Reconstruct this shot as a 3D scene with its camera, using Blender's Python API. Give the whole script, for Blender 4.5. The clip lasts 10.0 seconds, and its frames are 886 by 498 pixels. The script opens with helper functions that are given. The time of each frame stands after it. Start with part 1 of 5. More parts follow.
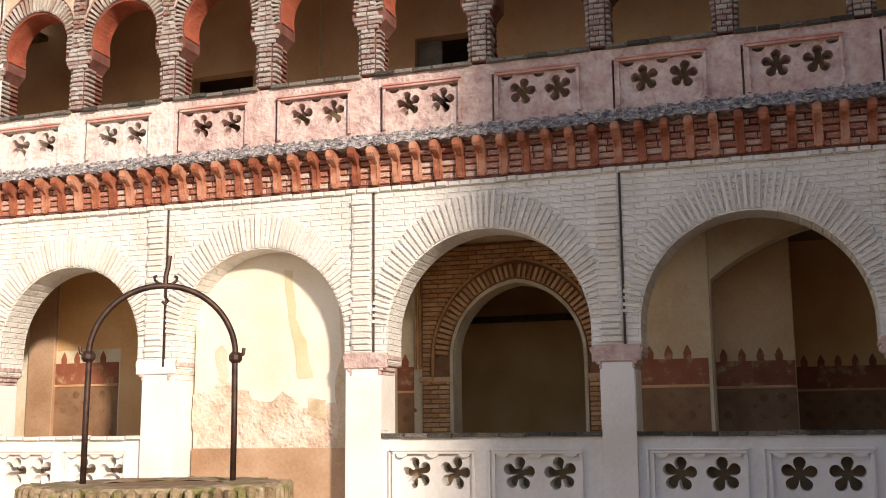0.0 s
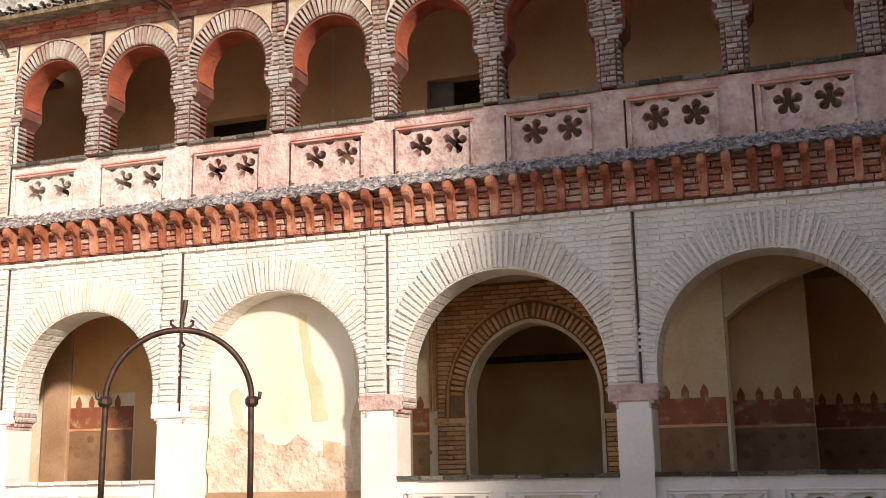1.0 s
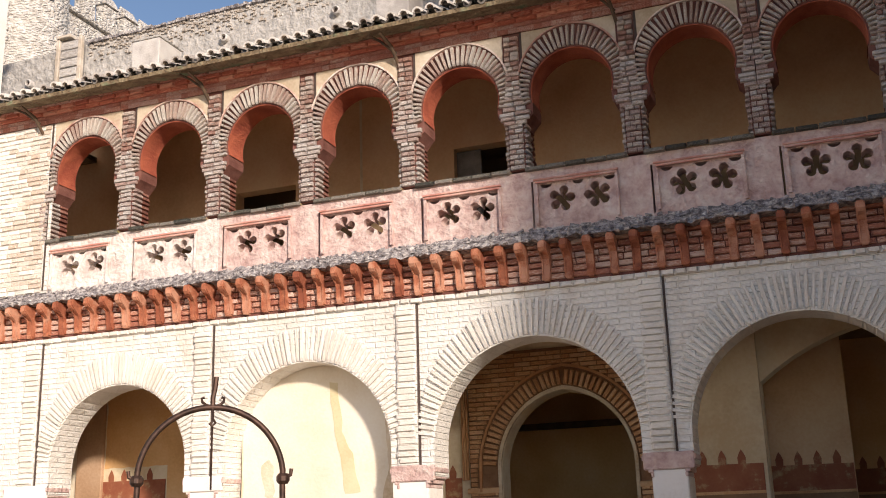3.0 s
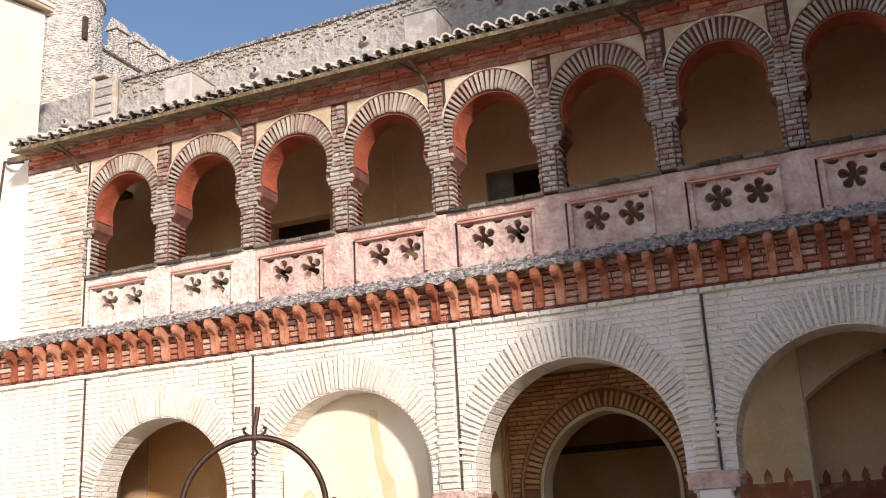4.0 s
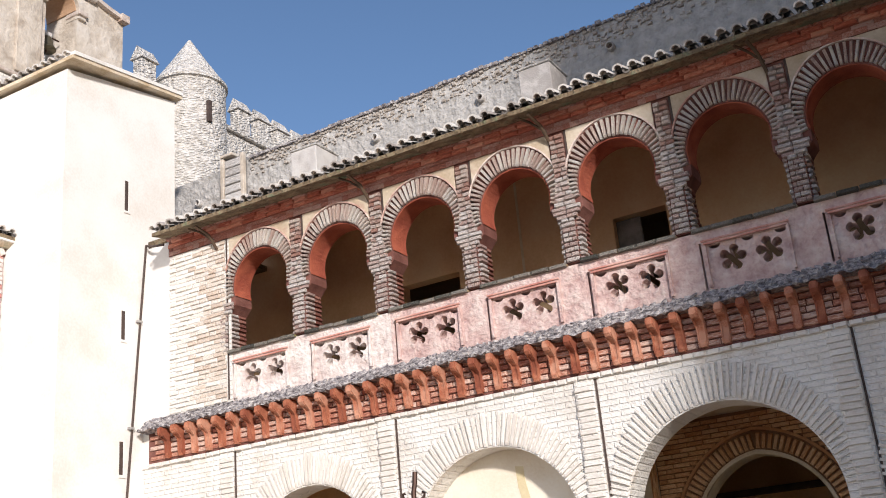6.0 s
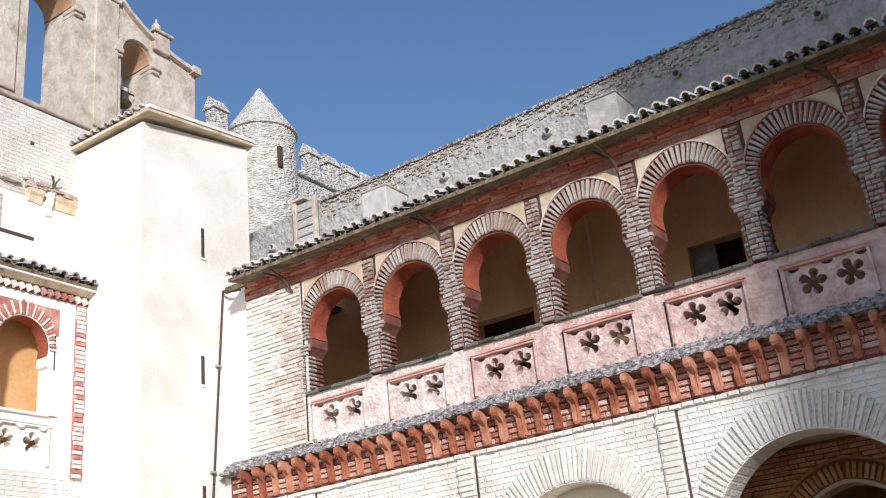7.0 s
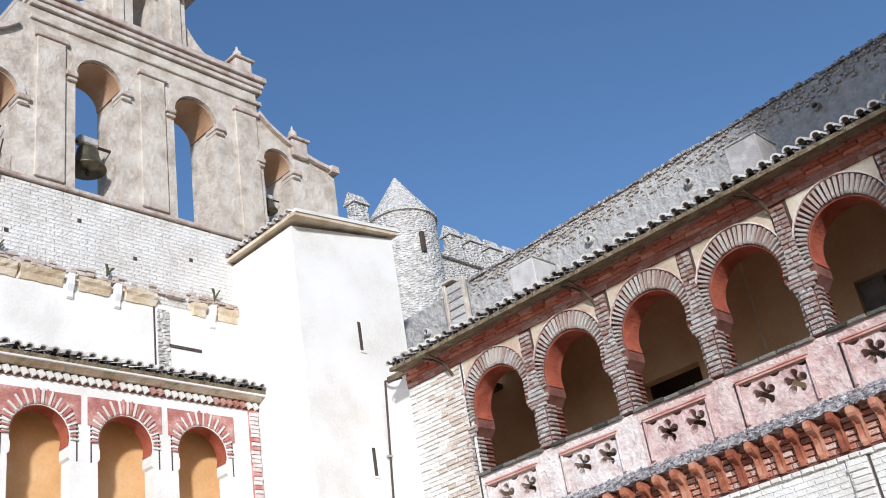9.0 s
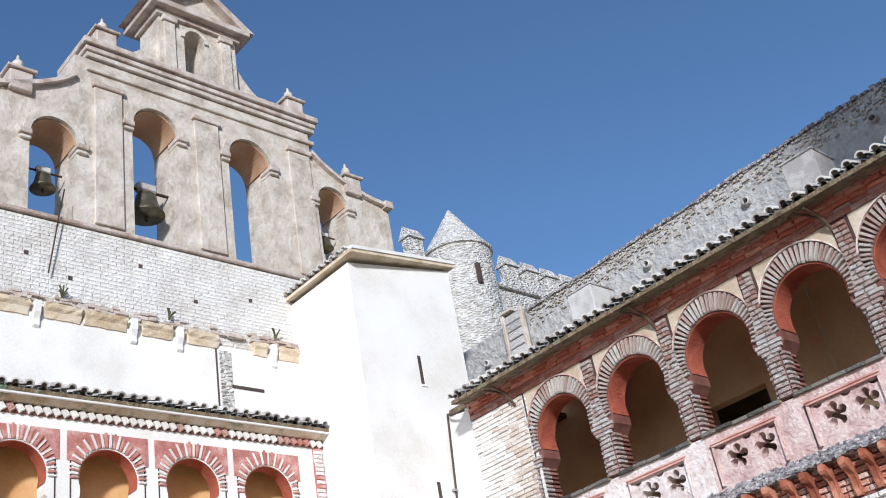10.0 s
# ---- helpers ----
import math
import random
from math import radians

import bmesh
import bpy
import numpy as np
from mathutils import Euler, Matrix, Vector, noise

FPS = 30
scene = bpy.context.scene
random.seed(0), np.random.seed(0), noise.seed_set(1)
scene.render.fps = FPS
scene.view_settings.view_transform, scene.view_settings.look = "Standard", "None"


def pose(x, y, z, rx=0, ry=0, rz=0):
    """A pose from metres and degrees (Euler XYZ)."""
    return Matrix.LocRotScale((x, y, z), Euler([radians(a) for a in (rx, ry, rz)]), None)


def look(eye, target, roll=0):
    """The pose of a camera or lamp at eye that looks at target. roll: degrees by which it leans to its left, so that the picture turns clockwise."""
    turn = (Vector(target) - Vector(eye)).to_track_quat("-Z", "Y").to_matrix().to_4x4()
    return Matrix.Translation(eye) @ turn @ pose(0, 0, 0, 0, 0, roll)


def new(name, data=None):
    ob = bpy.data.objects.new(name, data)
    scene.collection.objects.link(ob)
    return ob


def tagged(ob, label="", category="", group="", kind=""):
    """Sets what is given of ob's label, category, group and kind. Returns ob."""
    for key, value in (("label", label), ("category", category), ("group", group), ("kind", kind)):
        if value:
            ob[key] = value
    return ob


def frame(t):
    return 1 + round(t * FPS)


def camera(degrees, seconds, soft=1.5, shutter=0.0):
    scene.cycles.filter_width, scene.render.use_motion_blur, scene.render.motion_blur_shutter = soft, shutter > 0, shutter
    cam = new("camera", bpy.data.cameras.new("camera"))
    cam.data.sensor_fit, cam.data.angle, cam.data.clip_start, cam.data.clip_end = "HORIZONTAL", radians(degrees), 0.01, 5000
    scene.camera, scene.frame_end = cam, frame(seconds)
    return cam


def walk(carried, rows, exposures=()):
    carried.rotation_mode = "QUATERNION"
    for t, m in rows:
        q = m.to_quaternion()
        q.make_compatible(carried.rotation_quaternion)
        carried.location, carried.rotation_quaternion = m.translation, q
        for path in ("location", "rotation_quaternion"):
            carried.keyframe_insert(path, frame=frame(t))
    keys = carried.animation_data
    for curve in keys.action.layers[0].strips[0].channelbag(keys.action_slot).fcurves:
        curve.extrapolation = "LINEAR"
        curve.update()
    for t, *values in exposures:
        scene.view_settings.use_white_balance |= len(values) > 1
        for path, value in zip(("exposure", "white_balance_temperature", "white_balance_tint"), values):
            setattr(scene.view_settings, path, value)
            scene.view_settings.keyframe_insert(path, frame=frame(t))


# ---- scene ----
cam = camera(45.23, 10.0, soft=1.0)
PATH = [
    (0, (0.014, 0.028, 1.538), (-1.533, 4.711, 2.362), -0.58),
    (0.5, (0.013, 0.020, 1.538), (-1.558, 4.676, 2.462), -0.77),
    (1, (-0.005, 0.018, 1.551), (-1.593, 4.651, 2.559), -1.03),
    (1.5, (0.008, 0.010, 1.575), (-1.611, 4.613, 2.668), -1.26),
    (2, (0.016, 0.009, 1.581), (-1.625, 4.585, 2.750), -1.20),
    (3.5, (-0.003, 0.008, 1.630), (-1.742, 4.495, 2.987), -2.30),
    (4, (-0.011, 0.009, 1.613), (-1.832, 4.445, 3.030), -2.97),
    (4.5, (-0.016, -0.008, 1.625), (-1.949, 4.362, 3.097), -3.63),
    (5, (-0.048, -0.028, 1.643), (-2.083, 4.276, 3.168), -4.23),
    (5.5, (-0.106, -0.073, 1.660), (-2.260, 4.146, 3.261), -4.87),
    (7, (-0.138, -0.101, 1.646), (-2.645, 3.796, 3.524), -5.97),
    (7.5, (-0.133, -0.112, 1.660), (-2.755, 3.657, 3.639), -6.73),
    (8, (-0.175, -0.159, 1.678), (-2.885, 3.495, 3.750), -7.60),
    (8.5, (-0.188, -0.140, 1.685), (-3.002, 3.374, 3.860), -8.74),
    (9, (-0.195, -0.172, 1.701), (-3.096, 3.214, 3.964), -9.83),
    (9.5, (-0.200, -0.188, 1.705), (-3.172, 3.071, 4.059), -10.68),
    (10, (-0.221, -0.170, 1.714), (-3.231, 2.996, 4.147), -10.84),
]
EXPOSURES = [(0.0, 0.0, 7300, 17), (4.0, 0.0, 6950, 17), (6.5, -0.18, 6150, 13), (8.5, -0.22, 5750, 10), (10.0, -0.22, 5600, 10)]
walk(cam, [(t, look(eye, target, roll)) for t, eye, target, roll in PATH], EXPOSURES)

# ---------------------------------------------------------------- light
SUN_EL, SUN_SOUTH = 19.0, 46.0          # height, and degrees from east (+x) towards south (-y)
to_sun = Vector((math.cos(radians(SUN_EL)) * math.cos(radians(SUN_SOUTH)),
                 -math.cos(radians(SUN_EL)) * math.sin(radians(SUN_SOUTH)),
                 math.sin(radians(SUN_EL))))
world = bpy.data.worlds.new("world")
scene.world = world
world.use_nodes = True
wn = world.node_tree
sky = wn.nodes.new("ShaderNodeTexSky")
sky.sky_type, sky.sun_disc = "NISHITA", False
sky.sun_elevation, sky.sun_rotation = radians(SUN_EL), radians(90 + SUN_SOUTH)
sky.air_density, sky.dust_density, sky.ozone_density = 1.0, 0.6, 3.0
wn.links.new(sky.outputs[0], wn.nodes["Background"].inputs[0])
wn.nodes["Background"].inputs[1].default_value = 0.15
sun_data = bpy.data.lights.new("sun", "SUN")
sun_data.energy, sun_data.angle, sun_data.color = 5.0, radians(4), (1.0, 0.925, 0.82)
sun = new("sun", sun_data)
sun.matrix_world = look(to_sun * 60, (0, 0, 0))


# ---------------------------------------------------------------- materials
def material(name, colours, rough=0.85, scale=3.0, fine=40.0, bump=0.3, depth=0.02, random_shift=0.0, bricks=None,
             metal=0.0, cells=0.0, stain=None, stain_at=(0.55, 0.7), stain_scale=1.2):
    """Two or three colours mixed by noise at two scales, a stain colour, noise relief, optional brick-course relief."""
    m = bpy.data.materials.new(name)
    m.use_nodes = True
    t = m.node_tree
    n, link = t.nodes, t.links.new
    bsdf = n["Principled BSDF"]
    bsdf.inputs["Metallic"].default_value = metal
    co = n.new("ShaderNodeTexCoord")
    info = n.new("ShaderNodeObjectInfo")
    shift = n.new("ShaderNodeVectorMath")
    shift.operation = "MULTIPLY_ADD"
    link(info.outputs["Random"], shift.inputs[0])
    shift.inputs[1].default_value = (7.3, 3.1, 5.7) if random_shift else (0, 0, 0)
    link(co.outputs["Object"], shift.inputs[2])
    geo = n.new("ShaderNodeNewGeometry")
    where = shift.outputs[0] if random_shift else geo.outputs["Position"]
    big = n.new("ShaderNodeTexNoise")
    big.inputs["Scale"].default_value, big.inputs["Detail"].default_value = scale, 6
    link(where, big.inputs["Vector"])
    small = n.new("ShaderNodeTexNoise")
    small.inputs["Scale"].default_value, small.inputs["Detail"].default_value = fine, 4
    link(geo.outputs["Position"], small.inputs["Vector"])
    mixv = n.new("ShaderNodeMath")
    mixv.operation = "MULTIPLY_ADD"
    link(small.outputs[0], mixv.inputs[0])
    mixv.inputs[1].default_value = 0.35
    add = n.new("ShaderNodeMath")
    add.operation = "MULTIPLY_ADD"
    link(big.outputs[0], add.inputs[0])
    add.inputs[1].default_value, add.inputs[2].default_value = 1.0, -0.17
    link(add.outputs[0], mixv.inputs[2])
    val = mixv.outputs[0]
    if random_shift:
        rs = n.new("ShaderNodeMath")
        rs.operation = "MULTIPLY_ADD"
        link(info.outputs["Random"], rs.inputs[0])
        rs.inputs[1].default_value = random_shift
        sub = n.new("ShaderNodeMath")
        sub.operation = "SUBTRACT"
        link(val, sub.inputs[0])
        sub.inputs[1].default_value = random_shift / 2
        link(sub.outputs[0], rs.inputs[2])
        val = rs.outputs[0]
    ramp = n.new("ShaderNodeValToRGB")
    e = ramp.color_ramp.elements
    e[0].position, e[1].position = 0.3, 0.7
    e[0].color, e[1].color = (*colours[0], 1), (*colours[-1], 1)
    if len(colours) == 3:
        mid = e.new(0.5)
        mid.color = (*colours[1], 1)
    link(val, ramp.inputs[0])
    colour = ramp.outputs[0]
    if stain:
        st = n.new("ShaderNodeTexNoise")
        st.inputs["Scale"].default_value, st.inputs["Detail"].default_value = stain_scale, 8
        st.inputs["Roughness"].default_value = 0.65
        link(geo.outputs["Position"], st.inputs["Vector"])
        sr = n.new("ShaderNodeMapRange")
        sr.inputs["From Min"].default_value, sr.inputs["From Max"].default_value = stain_at
        link(st.outputs[0], sr.inputs["Value"])
        mix = n.new("ShaderNodeMix")
        mix.data_type = "RGBA"
        link(sr.outputs[0], mix.inputs["Factor"])
        link(colour, mix.inputs[6])
        mix.inputs[7].default_value = (*stain, 1)
        colour = mix.outputs[2]
    link(colour, bsdf.inputs["Base Color"])
    rr = n.new("ShaderNodeMapRange")
    rr.inputs["To Min"].default_value, rr.inputs["To Max"].default_value = rough - 0.1, min(1.0, rough + 0.1)
    link(small.outputs[0], rr.inputs["Value"])
    link(rr.outputs[0], bsdf.inputs["Roughness"])
    bp = n.new("ShaderNodeBump")
    bp.inputs["Strength"].default_value, bp.inputs["Distance"].default_value = bump, depth
    height = mixv.outputs[0]
    if bricks:
        # courses along the wall: u runs with x + y, v with z
        sep = n.new("ShaderNodeSeparateXYZ")
        link(geo.outputs["Position"], sep.inputs[0])
        su = n.new("ShaderNodeMath")
        su.operation = "ADD"
        link(sep.outputs[0], su.inputs[0])
        link(sep.outputs[1], su.inputs[1])
        com = n.new("ShaderNodeCombineXYZ")
        link(su.outputs[0], com.inputs[0])
        link(sep.outputs[2], com.inputs[1])
        br = n.new("ShaderNodeTexBrick")
        br.inputs["Scale"].default_value = 1.0
        br.inputs["Brick Width"].default_value, br.inputs["Row Height"].default_value = 0.28, 0.072
        br.inputs["Mortar Size"].default_value, br.inputs["Mortar Smooth"].default_value = 0.012, 0.6
        link(com.outputs[0], br.inputs["Vector"])
        hm = n.new("ShaderNodeMath")
        hm.operation = "MULTIPLY_ADD"
        link(br.outputs["Fac"], hm.inputs[0])
        hm.inputs[1].default_value = -bricks
        link(height, hm.inputs[2])
        height = hm.outputs[0]
    if cells:
        vo = n.new("ShaderNodeTexVoronoi")
        vo.feature = "DISTANCE_TO_EDGE"
        vo.inputs["Scale"].default_value = cells
        warp = n.new("ShaderNodeVectorMath")
        warp.operation = "MULTIPLY"
        warp.inputs[1].default_value = (0.8, 0.8, 1.7)
        link(geo.outputs["Position"], warp.inputs[0])
        link(warp.outputs[0], vo.inputs["Vector"])
        vr = n.new("ShaderNodeMapRange")
        vr.inputs["From Max"].default_value = 0.4
        link(vo.outputs["Distance"], vr.inputs["Value"])
        hv = n.new("ShaderNodeMath")
        hv.operation = "MULTIPLY_ADD"
        link(vr.outputs[0], hv.inputs[0])
        hv.inputs[1].default_value = 0.6
        link(height, hv.inputs[2])
        height = hv.outputs[0]
    link(height, bp.inputs["Height"])
    link(bp.outputs[0], bsdf.inputs["Normal"])
    return m


WHITE = material("whitewash", [(0.70, 0.67, 0.62), (0.80, 0.78, 0.74), (0.84, 0.83, 0.80)], 0.9, 2.2, 26, 1.0, 0.055, bricks=0.22,
                 stain=(0.62, 0.53, 0.44), stain_at=(0.56, 0.78))
PLAIN_WHITE = material("white_plaster", [(0.72, 0.69, 0.64), (0.82, 0.80, 0.77), (0.85, 0.84, 0.82)], 0.9, 1.1, 25, 0.25, 0.015)
WHITE_BRICK = material("whitewashed_brick", [(0.66, 0.62, 0.57), (0.8, 0.78, 0.74)], 0.9, 3, 35, 0.5, 0.02, random_shift=0.35)
PINK = material("pink_plaster", [(0.46, 0.30, 0.28), (0.61, 0.45, 0.42), (0.71, 0.60, 0.56)], 0.9, 4.5, 18, 1.0, 0.06,
                stain=(0.72, 0.66, 0.60), stain_at=(0.56, 0.75), stain_scale=0.8)
# pale limewashed pink; on the first bays it also paints in strong light
PINK_PALE = material("pale_pink_plaster", [(0.58, 0.47, 0.44), (0.71, 0.63, 0.60), (0.80, 0.76, 0.73)], 0.9, 4.5, 18, 1.0, 0.06)
RED_BRICK = material("red_brick", [(0.40, 0.11, 0.07), (0.54, 0.18, 0.12), (0.62, 0.30, 0.22)], 0.88, 4, 45, 0.6, 0.02, random_shift=0.5,
                     stain=(0.55, 0.45, 0.38), stain_at=(0.6, 0.8), stain_scale=2.5)
PALE_BRICK = material("pale_brick", [(0.47, 0.25, 0.20), (0.62, 0.44, 0.38), (0.76, 0.66, 0.60)], 0.9, 9, 45, 1.0, 0.05, random_shift=0.5)
FADED_BRICK = material("faded_brick", [(0.40, 0.15, 0.10), (0.54, 0.27, 0.19), (0.68, 0.50, 0.42)], 0.9, 5, 45, 0.8, 0.03, random_shift=0.5)
RING_BRICK = material("worn_ring_brick", [(0.60, 0.42, 0.36), (0.78, 0.68, 0.61), (0.86, 0.82, 0.76)], 0.9, 9, 45, 1.0, 0.05, random_shift=0.4)
PIER_BRICK = material("limewashed_pier_brick", [(0.56, 0.38, 0.34), (0.76, 0.66, 0.61), (0.85, 0.80, 0.77)], 0.9, 9, 45, 1.0, 0.05, random_shift=0.45)
DARK_BRICK = material("dark_red_brick", [(0.17, 0.06, 0.045), (0.29, 0.11, 0.08), (0.42, 0.22, 0.18)], 0.9, 7, 40, 0.8, 0.04, random_shift=0.4)
TAN_BRICK = material("bare_tan_brick", [(0.62, 0.50, 0.41), (0.74, 0.66, 0.58), (0.81, 0.76, 0.71)], 0.9, 10, 40, 0.7, 0.025, random_shift=0.4)
PALE_RED = material("faded_red_brick", [(0.50, 0.18, 0.13), (0.62, 0.28, 0.22), (0.72, 0.48, 0.42)], 0.9, 7, 40, 1.0, 0.05, random_shift=0.4)
# dark red mortar; the shade of deep joints is put into its colour
MORTAR = material("dark_mortar_and_gap_shade", [(0.13, 0.045, 0.035), (0.23, 0.10, 0.08)], 0.95, 5, 50, 0.8, 0.02)
RED_SOFFIT = material("red_limewash", [(0.28, 0.06, 0.035), (0.44, 0.12, 0.065)], 0.85, 5, 40, 0.8, 0.03)
TERRACOTTA = material("terracotta", [(0.26, 0.075, 0.04), (0.40, 0.14, 0.075), (0.54, 0.27, 0.18)], 0.85, 6, 60, 0.5, 0.015, random_shift=0.4)
RED_PLASTER = material("faded_red_plaster", [(0.44, 0.17, 0.14), (0.58, 0.30, 0.25), (0.68, 0.46, 0.40)], 0.9, 3, 30, 0.5, 0.02)
RED_PANEL = material("faded_red_limewash", [(0.36, 0.13, 0.11), (0.48, 0.21, 0.18), (0.62, 0.40, 0.36)], 0.9, 5, 40, 0.6, 0.02)
YELLOW = material("ochre_limewash", [(0.42, 0.33, 0.23), (0.54, 0.45, 0.34), (0.64, 0.57, 0.47)], 0.9, 2, 30, 0.6, 0.03,
                  stain=(0.42, 0.24, 0.18), stain_at=(0.56, 0.75), stain_scale=3)
CREAM = material("cream_limewash", [(0.74, 0.66, 0.53), (0.80, 0.74, 0.63), (0.84, 0.80, 0.71)], 0.9, 1.3, 25, 0.5, 0.02)
BROWN_WASH = material("brown_ochre_limewash", [(0.36, 0.21, 0.12), (0.46, 0.29, 0.18), (0.54, 0.37, 0.25)], 0.9, 1.4, 25, 0.4, 0.02)
DADO_BROWN = material("brown_painted_dado", [(0.22, 0.115, 0.06), (0.33, 0.19, 0.105)], 0.88, 3, 30, 0.4, 0.02)
LEMON = material("lemon_limewash", [(0.60, 0.50, 0.30), (0.70, 0.62, 0.42)], 0.9, 2, 30, 0.4, 0.02)
OCHRE = material("ochre_interior", [(0.62, 0.38, 0.22), (0.72, 0.48, 0.29), (0.78, 0.58, 0.38)], 0.9, 1.2, 25, 0.5, 0.02)
ORANGE = material("orange_ochre_limewash", [(0.62, 0.35, 0.14), (0.71, 0.43, 0.20), (0.77, 0.52, 0.28)], 0.9, 1.2, 25, 0.3, 0.015)
# dark brown for rooms and openings, their shade put into the colour
OCHRE_DARK = material("shaded_brown_interior", [(0.20, 0.13, 0.07), (0.28, 0.19, 0.11)], 0.9, 1.2, 25, 0.3, 0.015)
FRESCO = material("worn_fresco", [(0.62, 0.50, 0.33), (0.74, 0.64, 0.47), (0.80, 0.73, 0.60)], 0.9, 1.0, 22, 0.5, 0.02,
                  stain=(0.60, 0.42, 0.24), stain_at=(0.5, 0.72), stain_scale=0.9)
DADO = material("painted_dado", [(0.26, 0.075, 0.04), (0.36, 0.14, 0.075)], 0.85, 3, 30, 0.4, 0.015, stain=(0.5, 0.36, 0.2), stain_at=(0.55, 0.7), stain_scale=6)
PAINT_BROWN = material("brown_painted_plaster", [(0.18, 0.09, 0.045), (0.30, 0.17, 0.09)], 0.85, 5, 40, 0.4, 0.015)
MORTAR_BROWN = material("brown_mortar_and_shaft_shade", [(0.22, 0.11, 0.055), (0.32, 0.18, 0.10)], 0.95, 5, 50, 0.8, 0.02)
FRESCO_PINK = material("pinkish_worn_plaster", [(0.60, 0.43, 0.32), (0.73, 0.59, 0.47), (0.81, 0.73, 0.63)], 0.9, 4, 24, 1.0, 0.09)
OCHRE_BRICK = material("ochre_brick", [(0.52, 0.26, 0.12), (0.64, 0.36, 0.18), (0.72, 0.47, 0.27)], 0.88, 4, 45, 0.5, 0.015, random_shift=0.4)
ROUGH_LEDGE = material("weathered_tile_ledge", [(0.10, 0.09, 0.10), (0.30, 0.28, 0.29), (0.66, 0.63, 0.62)], 0.92, 15, 50, 1.0, 0.05)
GREEN_TILE = material("green_glazed_tile", [(0.04, 0.042, 0.036), (0.12, 0.12, 0.10), (0.26, 0.24, 0.21)], 0.55, 9, 40, 0.8, 0.03, random_shift=0.5)
ROOF_TILE = material("lichened_roof_tile", [(0.36, 0.33, 0.31), (0.56, 0.53, 0.50), (0.68, 0.66, 0.63)], 0.9, 6, 45, 0.6, 0.02, random_shift=0.5)
# dark colour for the shade between and inside the cover tiles
PAN_TILE = material("shaded_pan_tile", [(0.06, 0.055, 0.05), (0.14, 0.125, 0.115), (0.24, 0.22, 0.20)], 0.9, 6, 45, 0.6, 0.02, random_shift=0.5)
EAVE = material("mossy_eave_boards", [(0.12, 0.085, 0.05), (0.21, 0.155, 0.095), (0.30, 0.25, 0.16)], 0.9, 6, 26, 1.0, 0.12,
                stain=(0.10, 0.17, 0.10), stain_at=(0.55, 0.68), stain_scale=3)
COVE = material("mossy_ochre_plaster", [(0.54, 0.40, 0.26), (0.68, 0.57, 0.42), (0.78, 0.71, 0.60)], 0.9, 4, 30, 0.6, 0.03, stain=(0.24, 0.27, 0.14), stain_at=(0.52, 0.66), stain_scale=3)
GREY_WALL = material("grey_lime_render", [(0.34, 0.33, 0.32), (0.43, 0.42, 0.41), (0.52, 0.51, 0.50)], 0.95, 6.0, 16, 1.0, 0.09)
MORTAR_GREY = material("grey_mortar", [(0.16, 0.15, 0.15), (0.28, 0.27, 0.26)], 0.95, 6, 40, 0.8, 0.03)
GREY_BRICK = material("grey_rendered_brick", [(0.36, 0.34, 0.33), (0.50, 0.48, 0.47), (0.58, 0.57, 0.56)], 0.95, 5, 40, 0.8, 0.03, random_shift=0.4)
RUBBLE = material("bare_rubble", [(0.26, 0.22, 0.19), (0.42, 0.38, 0.34), (0.58, 0.55, 0.52)], 0.95, 9, 30, 1.0, 0.05)
STONE = material("rubble_stone", [(0.48, 0.45, 0.41), (0.66, 0.63, 0.59), (0.76, 0.74, 0.71)], 0.95, 5, 24, 1.0, 0.08, cells=8.0)
BELFRY = material("old_grey_render", [(0.40, 0.34, 0.28), (0.55, 0.49, 0.42), (0.65, 0.60, 0.54)], 0.95, 3.0, 14, 0.9, 0.055,
                  stain=(0.30, 0.26, 0.23), stain_at=(0.58, 0.8))
BELFRY_TRIM = material("reddish_stone_trim", [(0.34, 0.25, 0.20), (0.50, 0.42, 0.37), (0.62, 0.56, 0.51)], 0.9, 4, 30, 0.6, 0.02)
BELFRY_BRICK = material("limewashed_old_brick", [(0.64, 0.60, 0.55), (0.76, 0.73, 0.69), (0.83, 0.81, 0.78)], 0.95, 2, 20, 1.0, 0.08, bricks=0.22)
STUCCO = material("ochre_stucco", [(0.50, 0.38, 0.24), (0.66, 0.55, 0.40), (0.72, 0.64, 0.52)], 0.9, 3, 30, 0.6, 0.03)
IRON = material("wrought_iron", [(0.035, 0.022, 0.018), (0.10, 0.055, 0.04)], 0.55, 15, 80, 0.3, 0.005, metal=0.6)
BRONZE = material("bell_bronze", [(0.10, 0.09, 0.06), (0.18, 0.16, 0.11)], 0.5, 8, 60, 0.2, 0.005, metal=0.8)
WOOD = material("weathered_wood", [(0.06, 0.036, 0.022), (0.13, 0.08, 0.048)], 0.8, 6, 50, 0.4, 0.01)
# dark brown that paints the shade of grooves, slits and holes; also the pipe
DARK_LINE = material("dark_line_and_gap_shade", [(0.05, 0.035, 0.03), (0.09, 0.06, 0.05)], 0.8, 10, 50, 0.2, 0.005)
WELL_STONE = material("mossy_well_stone", [(0.17, 0.11, 0.065), (0.32, 0.23, 0.14), (0.48, 0.38, 0.26)], 0.95, 9, 40, 1.0, 0.04,
                      stain=(0.20, 0.19, 0.06), stain_at=(0.48, 0.62), stain_scale=5)
WEED = material("dry_weed", [(0.06, 0.07, 0.03), (0.12, 0.11, 0.05)], 0.9, 8, 50, 0.3, 0.01)
GROUND = material("courtyard_paving", [(0.26, 0.185, 0.125), (0.36, 0.27, 0.195)], 0.95, 1.5, 25, 0.5, 0.02)


